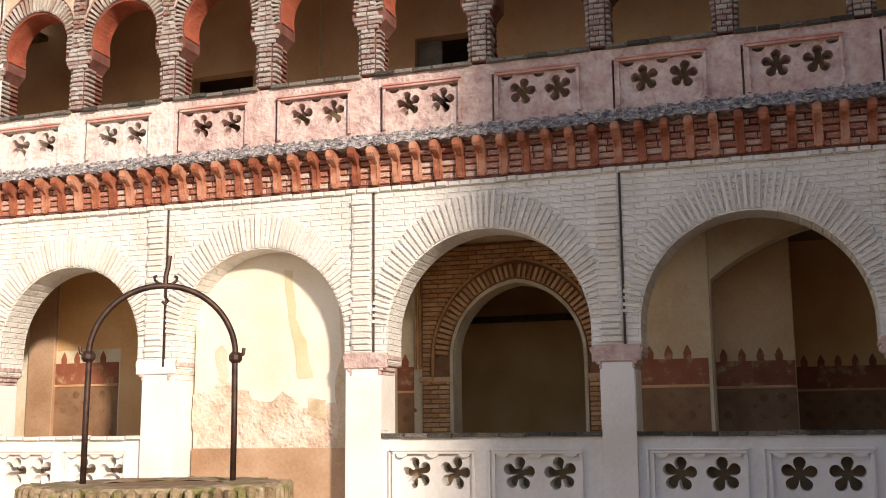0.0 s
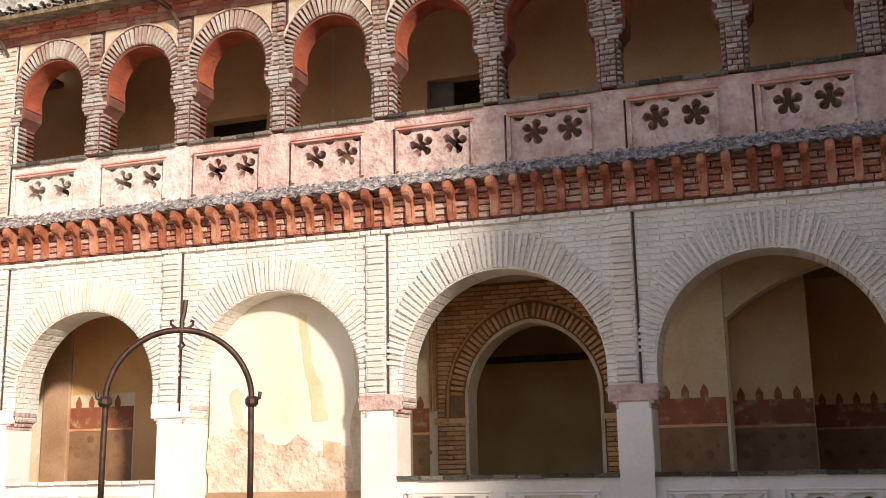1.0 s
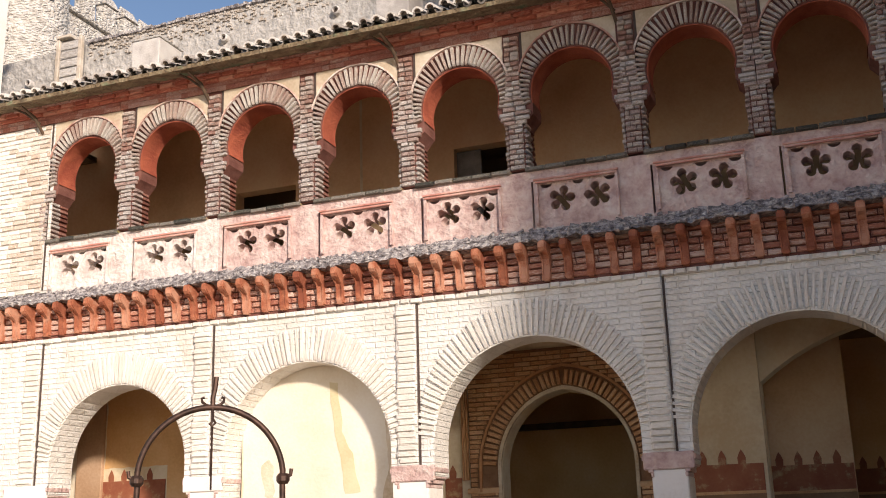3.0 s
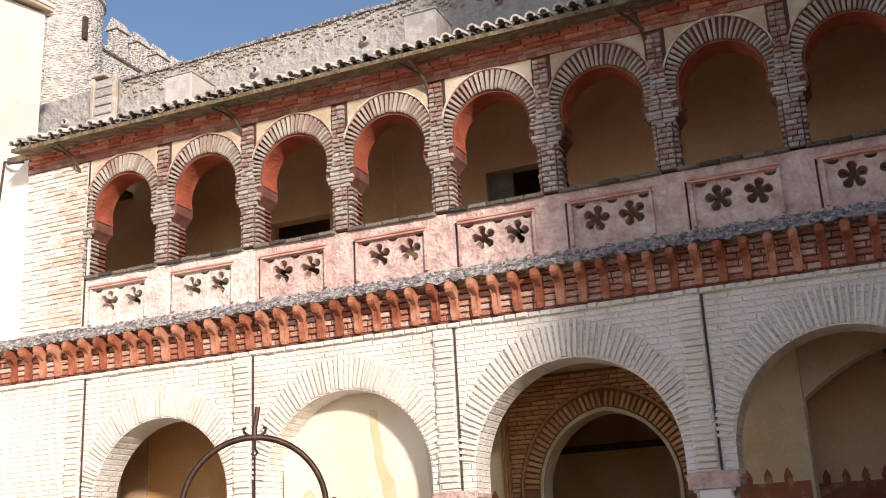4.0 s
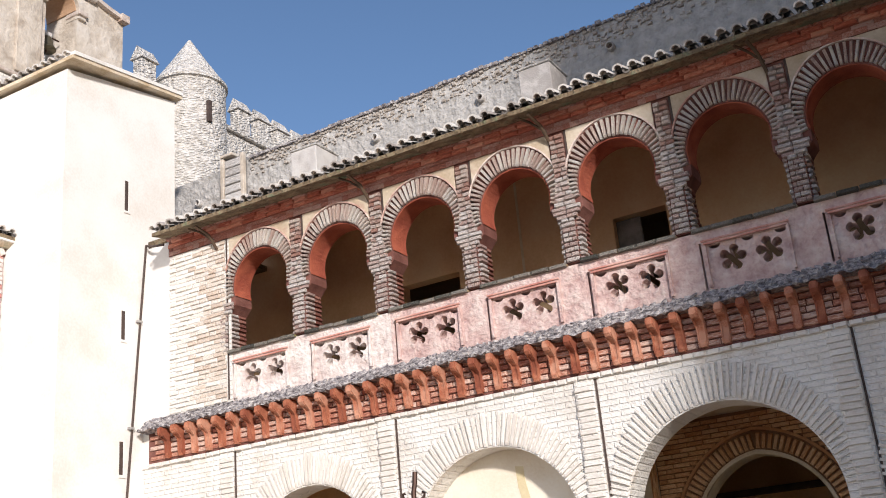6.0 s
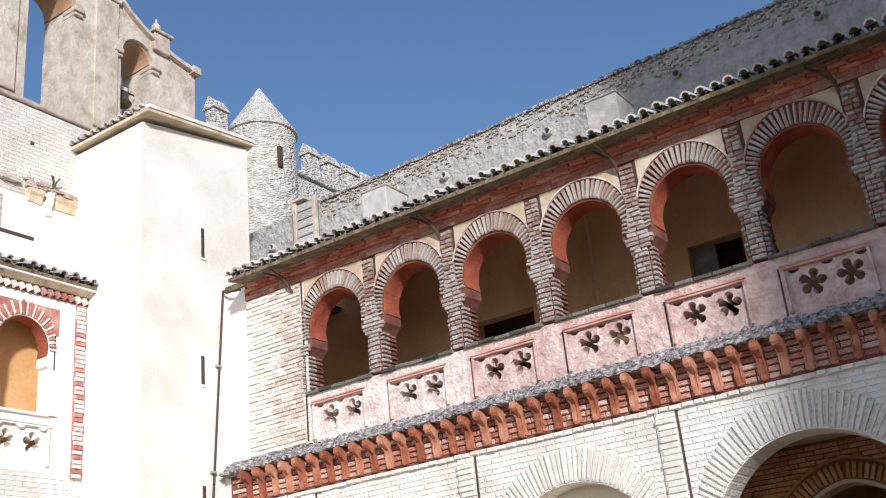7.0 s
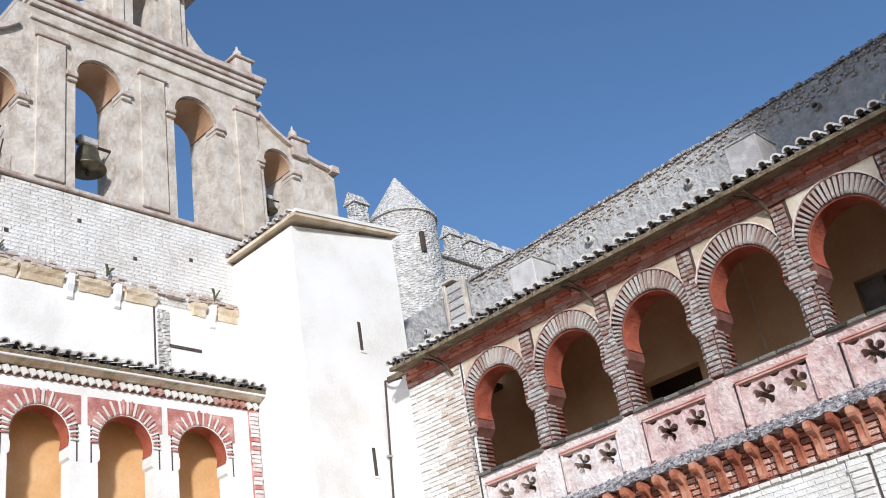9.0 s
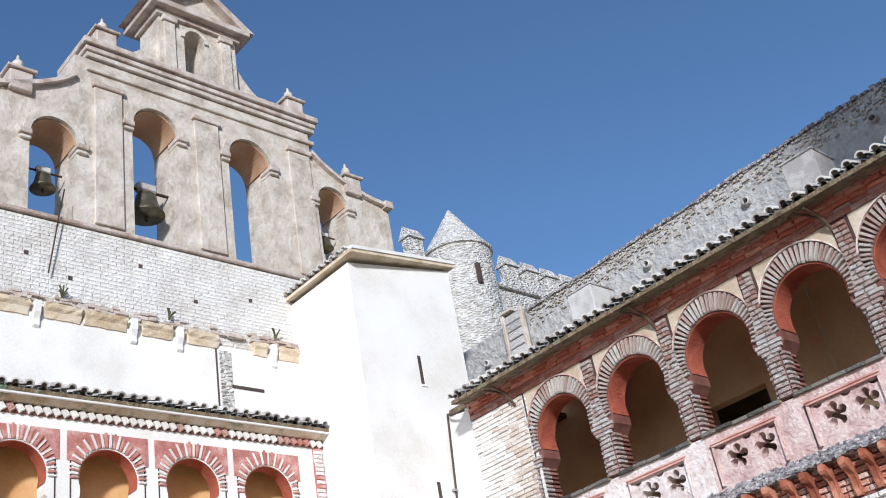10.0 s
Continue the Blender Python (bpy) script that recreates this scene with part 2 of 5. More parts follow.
# ---------------------------------------------------------------- mesh helpers
from mathutils.geometry import tessellate_polygon


def part(name, bm, mat, parent=None, label="", smooth=False):
    me = bpy.data.meshes.new(name)
    bmesh.ops.recalc_face_normals(bm, faces=bm.faces)
    bm.to_mesh(me)
    bm.free()
    me.materials.append(mat)
    if smooth:
        me.shade_smooth()
    ob = new(name, me)
    if parent is not None:
        ob.parent = parent
    if label:
        ob["label"] = label
    return ob


def box(bm, x0, x1, y0, y1, z0, z1, bev=0.0):
    vs = [bm.verts.new((x, y, z)) for x in (x0, x1) for y in (y0, y1) for z in (z0, z1)]
    fs = [bm.faces.new([vs[i] for i in q]) for q in ((0, 1, 3, 2), (4, 6, 7, 5), (0, 4, 5, 1), (2, 3, 7, 6), (0, 2, 6, 4), (1, 5, 7, 3))]
    if bev:
        edges = list({e for f in fs for e in f.edges})
        bmesh.ops.bevel(bm, geom=edges, offset=bev, segments=1, affect="EDGES")
    return bm


def boxed(*a, **k):
    return box(bmesh.new(), *a, **k)


def prism(bm, outer, holes, d0, d1):
    """A plate in the u-z plane between depths d0 (front) and d1, with through holes."""
    loops = [outer] + list(holes)
    tris = tessellate_polygon([[Vector((u, z, 0)) for u, z in lp] for lp in loops])
    flat = [p for lp in loops for p in lp]
    fr = [bm.verts.new((u, d0, z)) for u, z in flat]
    bk = [bm.verts.new((u, d1, z)) for u, z in flat]
    for a, b, c in tris:
        if len({a, b, c}) == 3:
            bm.faces.new((fr[a], fr[b], fr[c]))
            bm.faces.new((bk[c], bk[b], bk[a]))
    k = 0
    for lp in loops:
        n = len(lp)
        for i in range(n):
            a, b = k + i, k + (i + 1) % n
            bm.faces.new((fr[a], fr[b], bk[b], bk[a]))
        k += n
    return bm


def arc(cx, cz, rx, rz, a0, a1, n):
    return [(cx + rx * math.cos(radians(a0 + (a1 - a0) * i / n)), cz + rz * math.sin(radians(a0 + (a1 - a0) * i / n))) for i in range(n + 1)]


def turned(bm, profile, n=20, at=(0, 0, 0)):
    """A solid of revolution from (radius, z) pairs."""
    rings = []
    for r, z in profile:
        rings.append([bm.verts.new((at[0] + r * math.cos(2 * math.pi * i / n), at[1] + r * math.sin(2 * math.pi * i / n), at[2] + z)) for i in range(n)])
    for a, b in zip(rings, rings[1:]):
        for i in range(n):
            bm.faces.new((a[i], a[(i + 1) % n], b[(i + 1) % n], b[i]))
    bm.faces.new(rings[0])
    bm.faces.new(rings[-1])
    return bm


def tube(bm, pts, r, n=8):
    pts = [Vector(p) for p in pts]
    rings = []
    for i, p in enumerate(pts):
        d = (pts[min(i + 1, len(pts) - 1)] - pts[max(i - 1, 0)]).normalized()
        a = d.cross(Vector((0.31, 0.95, 0.05))).normalized()
        b = d.cross(a)
        rings.append([bm.verts.new(p + r * (a * math.cos(2 * math.pi * k / n) + b * math.sin(2 * math.pi * k / n))) for k in range(n)])
    for a, b in zip(rings, rings[1:]):
        for k in range(n):
            bm.faces.new((a[k], a[(k + 1) % n], b[(k + 1) % n], b[k]))
    bm.faces.new(rings[0])
    bm.faces.new(rings[-1])
    return bm


def unit_brick():
    """One brick, 1 wide, 1 high, its front at y = -1, edges worn off."""
    bm = bmesh.new()
    c = 0.09
    back = [bm.verts.new(p) for p in ((-.5, 0, -.5), (.5, 0, -.5), (.5, 0, .5), (-.5, 0, .5))]
    mid = [bm.verts.new(p) for p in ((-.5, -.7, -.5), (.5, -.7, -.5), (.5, -.7, .5), (-.5, -.7, .5))]
    fr = [bm.verts.new(p) for p in ((-.5 + c, -1, -.5 + c), (.5 - c, -1, -.5 + c), (.5 - c, -1, .5 - c), (-.5 + c, -1, .5 - c))]
    bm.faces.new(fr)
    for lo, hi in ((back, mid), (mid, fr)):
        for i in range(4):
            bm.faces.new((lo[i], lo[(i + 1) % 4], hi[(i + 1) % 4], hi[i]))
    bmesh.ops.recalc_face_normals(bm, faces=bm.faces)
    return bm


BRICK_MESH = {}


def piece(name, mat, parent, u, d, z, w, depth, h, turn=0.0):
    """A brick as an object of its own on a shared mesh; turn is in the wall's plane."""
    key = mat.name
    if key not in BRICK_MESH:
        bm = unit_brick()
        me = bpy.data.meshes.new("brick_" + key)
        bm.to_mesh(me)
        bm.free()
        me.materials.append(mat)
        BRICK_MESH[key] = me
    ob = new(name, BRICK_MESH[key])
    ob.parent = parent
    ob.location, ob.rotation_euler, ob.scale = (u, d, z), (0, turn, 0), (w, depth, h)
    return ob


NORTH = Matrix.Translation((0, 12.0, 0))
WEST = Matrix.Translation((-13.75, 0, 0)) @ Matrix.Rotation(radians(90), 4, "Z")
BELL = Matrix.Translation((-14.17, 0, 0)) @ Matrix.Rotation(radians(90), 4, "Z")
rnd = random.Random(7)


def structure(ob, label, category, m=None):
    if m is not None:
        ob.matrix_world = m
    return tagged(ob, label, category, kind="structure")


# ---------------------------------------------------------------- ground and closing walls
bm = bmesh.new()
box(bm, -400, 400, -400, 400, -0.3, 0.0)
structure(part("ground", bm, GROUND), "earth-red courtyard paving stretching outwards", "ground")
# added out of view; its edge casts the shade over the east bays
structure(part("wall_east", boxed(4.3, 5.5, 3.6, 16.0, 0, 24.0), OCHRE), "unseen tall ochre wall added to shade the east bays", "wall")
# closing walls added out of view, kept low so sunlight reaches the paving
structure(part("wall_east_low", boxed(4.3, 4.9, -9, 3.6, 0, 2.6), GREY_WALL), "unseen low grey wall closing the courtyard", "wall")
structure(part("wall_south", boxed(-14.2, 4.9, -9.6, -9.0, 0, 3.0), GREY_WALL), "unseen low grey wall closing the courtyard", "wall")
structure(part("wall_west_far", boxed(-14.2, -13.75, -9, 1.0, 0, 8.0), PLAIN_WHITE), "plain white courtyard wall", "wall")

# ---------------------------------------------------------------- north wing, lower arcade
LOW = [(-9.26, 1.10, True), (-6.40, 1.18, False), (-3.42, 1.24, True), (-0.38, 1.24, True), (2.66, 1.24, True)]
SILL, IMPOST, SPRING = 1.45, 2.43, 2.62


def low_opening(c, r, sill, step):
    j = r + step
    right = [(c + j, sill), (c + j, 2.24), (c + r, 2.30), (c + r, IMPOST)]
    left = [(2 * c - u, z) for u, z in right]
    return left + list(reversed(arc(c, SPRING, r, r, 0, 180, 32))) + right[::-1]


outer = [(-12.45, 0.0)]
for c, r, parapet in LOW:
    outer += low_opening(c, r, 0.0, 0.09 if parapet else 0.02)
outer += [(4.3, 0.0), (4.3, 4.47), (-12.45, 4.47)]
wall = structure(part("wall_north_lower", prism(bmesh.new(), outer, [], 0.0, 0.48), WHITE),
                 "whitewashed brick arcade wall with round arches", "arcade wall", NORTH)


def petals(c, z, rr=0.057, d=0.108, turn=90, n=70):
    """Outline of a five-petalled opening."""
    pts = []
    for i in range(n):
        a = 2 * math.pi * i / n
        best = 0.062
        for k in range(5):
            b = a - radians(turn + 72 * k)
            s = d * math.sin(b)
            if abs(s) < rr and math.cos(b) > 0:
                best = max(best, d * math.cos(b) + math.sqrt(rr * rr - s * s))
        pts.append((c + best * math.cos(a), z + best * math.sin(a)))
    return pts


def parapet(name, u0, u1, z0, z1, panels, flowers, mat, m, label, thick=0.20, setback=0.06, k=1.0, backing=None, slots=False):
    """A low wall with moulded panels, each pierced by two five-petalled openings."""
    holes = [petals(u, z, 0.057 * k, 0.108 * k, 90 + 14 * math.sin(7 * u)) for u, z in flowers]
    w = 0.034
    if slots:
        for a, b, lo, hi in panels:
            # a deep groove down one side, and half-moon piercings along the top
            holes.append([(a - 0.056, lo - 0.02), (a - 0.030, lo - 0.02), (a - 0.030, hi), (a - 0.056, hi)])
            for e in (0.13, 0.52, 0.90):
                cu = a + (b - a) * e
                holes.append([(u, z) for u, z in arc(cu, hi - 0.052, 0.07, 0.05, 180, 360, 8)])
    top = part(name, prism(bmesh.new(), [(u0, z0), (u1, z0), (u1, z1), (u0, z1)], holes, setback, setback + thick), mat)
    structure(top, label, "parapet", m)
    # a sheet closing the openings, its dark colour painting the shade inside
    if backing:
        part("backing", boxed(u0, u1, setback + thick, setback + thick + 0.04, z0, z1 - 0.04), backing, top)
    for a, b, lo, hi in panels:
        f = bmesh.new()
        box(f, a, a + w, setback - 0.045, setback, lo, hi)
        box(f, b - w, b, setback - 0.045, setback, lo, hi)
        box(f, a + w, b - w, setback - 0.05, setback, hi - w, hi)
        part("panel_frame", f, mat, top)
        trim = RED_PLASTER if slots else mat
        part("moulding", boxed(a - 0.012, b + 0.012, setback - 0.068, setback - 0.03, hi - 0.012, hi + 0.012, 0.004), trim, top)
        part("moulding", boxed(a + 0.01, b - 0.01, setback - 0.060, setback - 0.03, hi - 0.045, hi - 0.022, 0.004), trim, top)
        if not slots:
            part("groove_edge", boxed(a - 0.052, a - 0.028, setback - 0.03, setback, lo - 0.02, hi, 0.004), mat, top)
            for e in (0.12, 0.5, 0.88):
                cu = a + (b - a) * e
                part("scallop", prism(bmesh.new(), arc(cu, hi - w, 0.075, 0.055, 180, 360, 8), [], setback - 0.055, setback), mat, top)
    return top


def sill_tiles(name, u0, u1, z, m, n, setback=0.0, thick=0.3, mat=GREEN_TILE):
    s = structure(part(name, boxed(u0, u1, 0.0 + setback, setback + thick, z - 0.03, z), WELL_STONE), "narrow sill edged with dark green glazed tiles" if mat is GREEN_TILE else "narrow sill edged with whitewashed bricks", "sill", m)
    w = (u1 - u0) / n
    for i in range(n):
        piece("tile", mat, s, u0 + w * (i + 0.5), setback + 0.03, z - 0.01 + rnd.uniform(-.007, .006), w * rnd.uniform(0.93, 0.98), 0.07 * rnd.uniform(.75, 1.15), 0.05, rnd.uniform(-.012, .012))
    return s


for c, r, has in LOW:
    if not has:
        continue
    p1, p2 = (c - 1.19, c - 0.17), (c + 0.04, c + 1.09)
    k = r / 1.24
    pans = [(c + (a - c) * k, c + (b - c) * k, 0.70, 1.27) for a, b in (p1, p2)]
    fl = [(a + (b - a) * e, 1.0) for a, b, _, _ in pans for e in (0.29, 0.75)]
    # the dark backing is added as shade behind the petal openings
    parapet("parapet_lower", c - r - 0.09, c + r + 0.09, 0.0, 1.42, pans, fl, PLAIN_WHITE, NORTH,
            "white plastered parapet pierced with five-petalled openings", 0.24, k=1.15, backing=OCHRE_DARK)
    sill_tiles("sill_lower", c - r - 0.10, c + r + 0.10, SILL, NORTH, 9, 0.03, 0.24, WHITE_BRICK if c < -9 else GREEN_TILE)


def voussoirs(name, c, zc, rx, rz, thick_top, thick_side, a0, a1, n, mat, m, label, depth=0.035, lift=0.0, fill=(0.46, 0.60)):
    """A ring of radial bricks, longer at the crown than at the haunches."""
    s = structure(new(name), label, "arch", m)
    for i in range(n):
        a = radians(a0 + (a1 - a0) * (i + 0.5) / n)
        crown = max(0.0, math.sin(a))
        ln = thick_side + (thick_top - thick_side) * crown ** 1.5
        rad = 0.012 + ln / 2
        u, z = c + (rx + rad) * math.cos(a), zc + (rz + rad) * math.sin(a)
        step = abs(radians(a1 - a0)) / n * (rx + 0.35 * ln)
        piece("voussoir", mat[i % len(mat)] if isinstance(mat, tuple) else mat, s, u, lift + 0.01, z, step * rnd.uniform(*fill), depth * rnd.uniform(0.75, 1.2), ln * rnd.uniform(0.94, 1.02), math.pi / 2 - a)
    return s


for i, (c, r, has) in enumerate(LOW):
    voussoirs("arch_lower_%d" % (i + 1), c, SPRING, r, r, 0.44, 0.19, 6, 174, 58, WHITE_BRICK, NORTH,
              "whitewashed round arch of radial bricks", 0.042, fill=(0.5, 0.68))

# pilaster strips between the lower arches, with a dark strip painting their edge's shade
for i, (u, pink) in enumerate(((-10.72, False), (-7.90, False), (-4.98, True), (-1.94, True), (1.10, True))):
    p = structure(part("pilaster_%d" % (i + 1), boxed(u - 0.14, u + 0.12, -0.03, 0.02, IMPOST, 4.42, 0.006), WHITE),
                  "whitewashed brick pilaster strip", "pilaster", NORTH)
    z = IMPOST + 0.06
    while z < 4.36:
        off = rnd.uniform(-0.02, 0.02)
        piece("brick", WHITE_BRICK, p, u - 0.01 + off, -0.02, z, 0.24, 0.035 * rnd.uniform(0.7, 1.2), 0.058)
        z += 0.075
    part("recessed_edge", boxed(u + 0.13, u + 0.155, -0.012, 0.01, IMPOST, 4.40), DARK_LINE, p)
    lo = LOW[i - 1][0] + LOW[i - 1][1] if i else u - 0.36
    hi = LOW[i][0] - LOW[i][1]
    b = structure(part("impost_%d" % (i + 1), boxed(lo, hi, -0.035, 0.03, 2.24, IMPOST, 0.012), PINK if pink else PLAIN_WHITE),
                  "worn plaster impost band", "impost", NORTH)
    for edge, sgn in ((lo, 1), (hi, -1)):
        f = bmesh.new()
        for k, (z0, z1, q) in enumerate(((2.16, 2.21, 0.03), (2.21, 2.27, 0.06), (2.27, 2.34, 0.10), (2.34, 2.40, 0.125))):
            e0 = edge + sgn * 0.11
            box(f, min(e0, e0 - sgn * q), max(e0, e0 - sgn * q), -0.028, 0.44, z0, z1, 0.008)
        part("corbel", f, PINK, b)
    la, lb = (lo + (0.09 if i and LOW[i - 1][2] else 0.02)), (hi - (0.09 if LOW[i][2] else 0.02))
    structure(part("pier_facing_%d" % (i + 1), boxed(la, lb, -0.012, 0.003, 0.0, 2.235, 0.004), PLAIN_WHITE), "smooth white plastered pier face", "pier", NORTH)

# smooth plaster on the jambs below the imposts
for i, (c, r, has) in enumerate(LOW):
    j = r + (0.09 if has else 0.02)
    for side, e in (("west", c - j), ("east", c + j - 0.008)):
        structure(part("jamb_facing_%d_%s" % (i + 1, side), boxed(e, e + 0.008, 0.27 if has else 0.006, 0.47, 0.0, 2.155), PLAIN_WHITE), "smooth white plastered jamb", "jamb", NORTH)
        if has:
            structure(part("jamb_upper_%d_%s" % (i + 1, side), boxed(e, e + 0.008, 0.006, 0.265, 1.50, 2.155), PLAIN_WHITE), "smooth white plastered jamb", "jamb", NORTH)

# ---------------------------------------------------------------- corbel table and ledge
bm = bmesh.new()
box(bm, -12.3, 4.3, -0.02, 0.3, 4.47, 4.98)
table = structure(part("cornice_backing", bm, MORTAR), "recessed red brick backing of the corbel table", "cornice", NORTH)
courses = bmesh.new()
for row in range(6):
    z = 4.505 + row * 0.078
    u = -12.25 + 0.11 * (row % 2)
    while u < 4.2:
        w = rnd.uniform(0.24, 0.30)
        d = 0.012 + 0.006 * row + rnd.uniform(0, 0.012)
        if u < 1.2:
            piece("brick", FADED_BRICK, table, u + w / 2, -0.015, z + 0.03, w, d + 0.01, 0.062)
        else:
            box(courses, u, min(u + w, 4.29), -0.02 - d, 0.0, z, z + 0.06)
        u += w + 0.014
tagged(part("brick_courses", courses, FADED_BRICK, table), kind="stuff")


def corbel_mesh():
    """An S-curved terracotta bracket, deepest at its top."""
    prof = [(0.02, 0.0), (-0.075, 0.0), (-0.088, 0.04), (-0.070, 0.085), (-0.072, 0.19), (-0.092, 0.26), (-0.15, 0.305), (-0.235, 0.325), (-0.268, 0.36), (-0.262, 0.43), (-0.23, 0.452), (0.02, 0.455)]
    bm = bmesh.new()
    half = lambda z: 0.043 + 0.006 * min(1.0, max(0.0, (z - 0.2) / 0.1)) + 0.008 * max(0.0, 1 - z / 0.08)
    a = [bm.verts.new((-half(z), y, z)) for y, z in prof]
    b = [bm.verts.new((half(z), y, z)) for y, z in prof]
    bm.faces.new(a)
    bm.faces.new(list(reversed(b)))
    for i in range(len(prof)):
        j = (i + 1) % len(prof)
        bm.faces.new((a[i], b[i], b[j], a[j]))
    rim = [e for e in bm.edges if abs(e.verts[0].co.x - e.verts[1].co.x) < 0.03]
    bmesh.ops.bevel(bm, geom=rim, offset=0.016, segments=2, affect="EDGES")
    bmesh.ops.recalc_face_normals(bm, faces=bm.faces)
    return bm


cm = bpy.data.meshes.new("corbel")
bm = corbel_mesh()
bm.to_mesh(cm)
bm.free()
cm.materials.append(TERRACOTTA)
u = -11.85
while u < 4.2:
    ob = new("bracket", cm)
    ob.parent = table
    ob.location, ob.rotation_euler = (u + rnd.uniform(-.008, .008), -0.02, 4.49 + rnd.uniform(-.006, .006)), (0, rnd.uniform(-.03, .03), rnd.uniform(-.03, .03))
    ob.scale = (rnd.uniform(0.9, 1.08), rnd.uniform(0.94, 1.05), 1)
    u += 0.272
# whitewashed course beneath the brackets
band = structure(part("string_course_lower", boxed(-12.45, 4.3, -0.022, 0.02, 4.40, 4.47, 0.008), WHITE), "whitewashed projecting brick course", "trim", NORTH)
u = -12.3
while u < 2.0:
    w = rnd.uniform(0.12, 0.17)
    piece("brick", WHITE_BRICK, band, u + w / 2, -0.016, 4.435 + rnd.uniform(-.006, .006), w * 0.86, 0.045 * rnd.uniform(.5, 1.2), 0.055)
    u += w
# weathered sloping ledge above
bm = bmesh.new()
nu, nv = 330, 6
grid = []
for i in range(nu + 1):
    col = []
    for j in range(nv + 1):
        u = -12.35 + (4.3 + 12.35) * i / nu
        f = j / nv
        y = -0.25 + 0.27 * f
        z = 4.95 + 0.21 * f + 0.035 * noise.noise((u * 9, f * 4, 0.3)) + 0.02 * noise.noise((u * 23, f * 9, 2.3))
        col.append(bm.verts.new((u, y, z)))
    grid.append(col)
for i in range(nu):
    for j in range(nv):
        bm.faces.new((grid[i][j], grid[i + 1][j], grid[i + 1][j + 1], grid[i][j + 1]))
for i in range(nu):
    a, b = grid[i][0], grid[i + 1][0]
    bm.faces.new((a, b, bm.verts.new((b.co.x, 0.0, 4.93)), bm.verts.new((a.co.x, 0.0, 4.93))))
structure(part("ledge", bm, ROUGH_LEDGE), "rough weathered grey tile ledge above the brackets", "ledge", NORTH)

shards = bmesh.new()
for row in range(5):
    u = -12.3
    while u < 4.2:
        w, f = rnd.uniform(0.05, 0.13), (row + rnd.uniform(0.2, 0.8)) / 5
        m4 = Matrix.Translation((u, -0.25 + 0.27 * f, 4.955 + 0.21 * f)) @ Euler((rnd.uniform(.2, 1.0), rnd.uniform(-.35, .35), rnd.uniform(-.5, .5))).to_matrix().to_4x4()
        hx, hy, hz = w / 2, rnd.uniform(0.02, 0.05), rnd.uniform(0.008, 0.02)
        vs = [shards.verts.new(m4 @ Vector((x * rnd.uniform(.7, 1), y * rnd.uniform(.7, 1), z))) for x in (-hx, hx) for y in (-hy, hy) for z in (-hz, hz)]
        for q in ((0, 1, 3, 2), (4, 6, 7, 5), (0, 4, 5, 1), (2, 3, 7, 6), (0, 2, 6, 4), (1, 5, 7, 3)):
            shards.faces.new([vs[k] for k in q])
        u += w + rnd.uniform(0.0, 0.06)
so = tagged(part("tile_shards", shards, ROUGH_LEDGE, bpy.data.objects["ledge"]), kind="stuff")

# ---------------------------------------------------------------- upper arcade
UP_SILL, UP_Z, UP_R, UP_HW, UP_T = 5.93, 6.935, 0.525, 0.625, 0.38
BAYS = [-9.92 + 1.46 * k for k in range(10)]        # panels of the parapet
UPPER = [-10.02 + 1.46 * k for k in range(10)]      # arches above them


def up_opening(c, hw=UP_HW, r=UP_R, zc=UP_Z, sill=UP_SILL):
    a = -17
    q = r * math.cos(radians(a))
    right = [(c + hw, sill), (c + hw, zc - 0.42), (c + q + 0.035, zc - 0.315), (c + q, zc - 0.28), (c + q - 0.006, zc - 0.20)]
    left = [(2 * c - u, z) for u, z in right]
    return left + list(reversed(arc(c, zc, r, r, a, 180 - a, 30))) + right[::-1]


def arcade(name, centres, u0, u1, top, m, mat, label, thick=UP_T, **k):
    out = [(u0, UP_SILL)]
    for c in centres:
        out += up_opening(c, **k)
    out += [(u1, UP_SILL), (u1, top), (u0, top)]
    return structure(part(name, prism(bmesh.new(), out, [], 0.0, thick), mat), label, "arcade wall", m)


def arch_lining(name, c, zc, r, thick, front, m, label):
    """Limewashed skin on the underside of an arch, from haunch to haunch."""
    q = list(reversed(arc(c, zc, r - 0.004, r - 0.004, -16, 196, 30)))
    bm = bmesh.new()
    a, b, a2, b2 = ([bm.verts.new((c + (u - c) * k, y, zc + (z - zc) * k)) for u, z in q]
                    for k, y in ((1.0, front), (1.0, thick - 0.004), (0.98, front), (0.98, thick - 0.004)))
    for k in range(len(q) - 1):
        bm.faces.new((a2[k], a2[k + 1], b2[k + 1], b2[k]))
        bm.faces.new((a[k], a[k + 1], a2[k + 1], a2[k]))
        bm.faces.new((b[k], b[k + 1], b2[k + 1], b2[k]))
    return structure(part(name, bm, RED_SOFFIT), label, "arch lining", m)


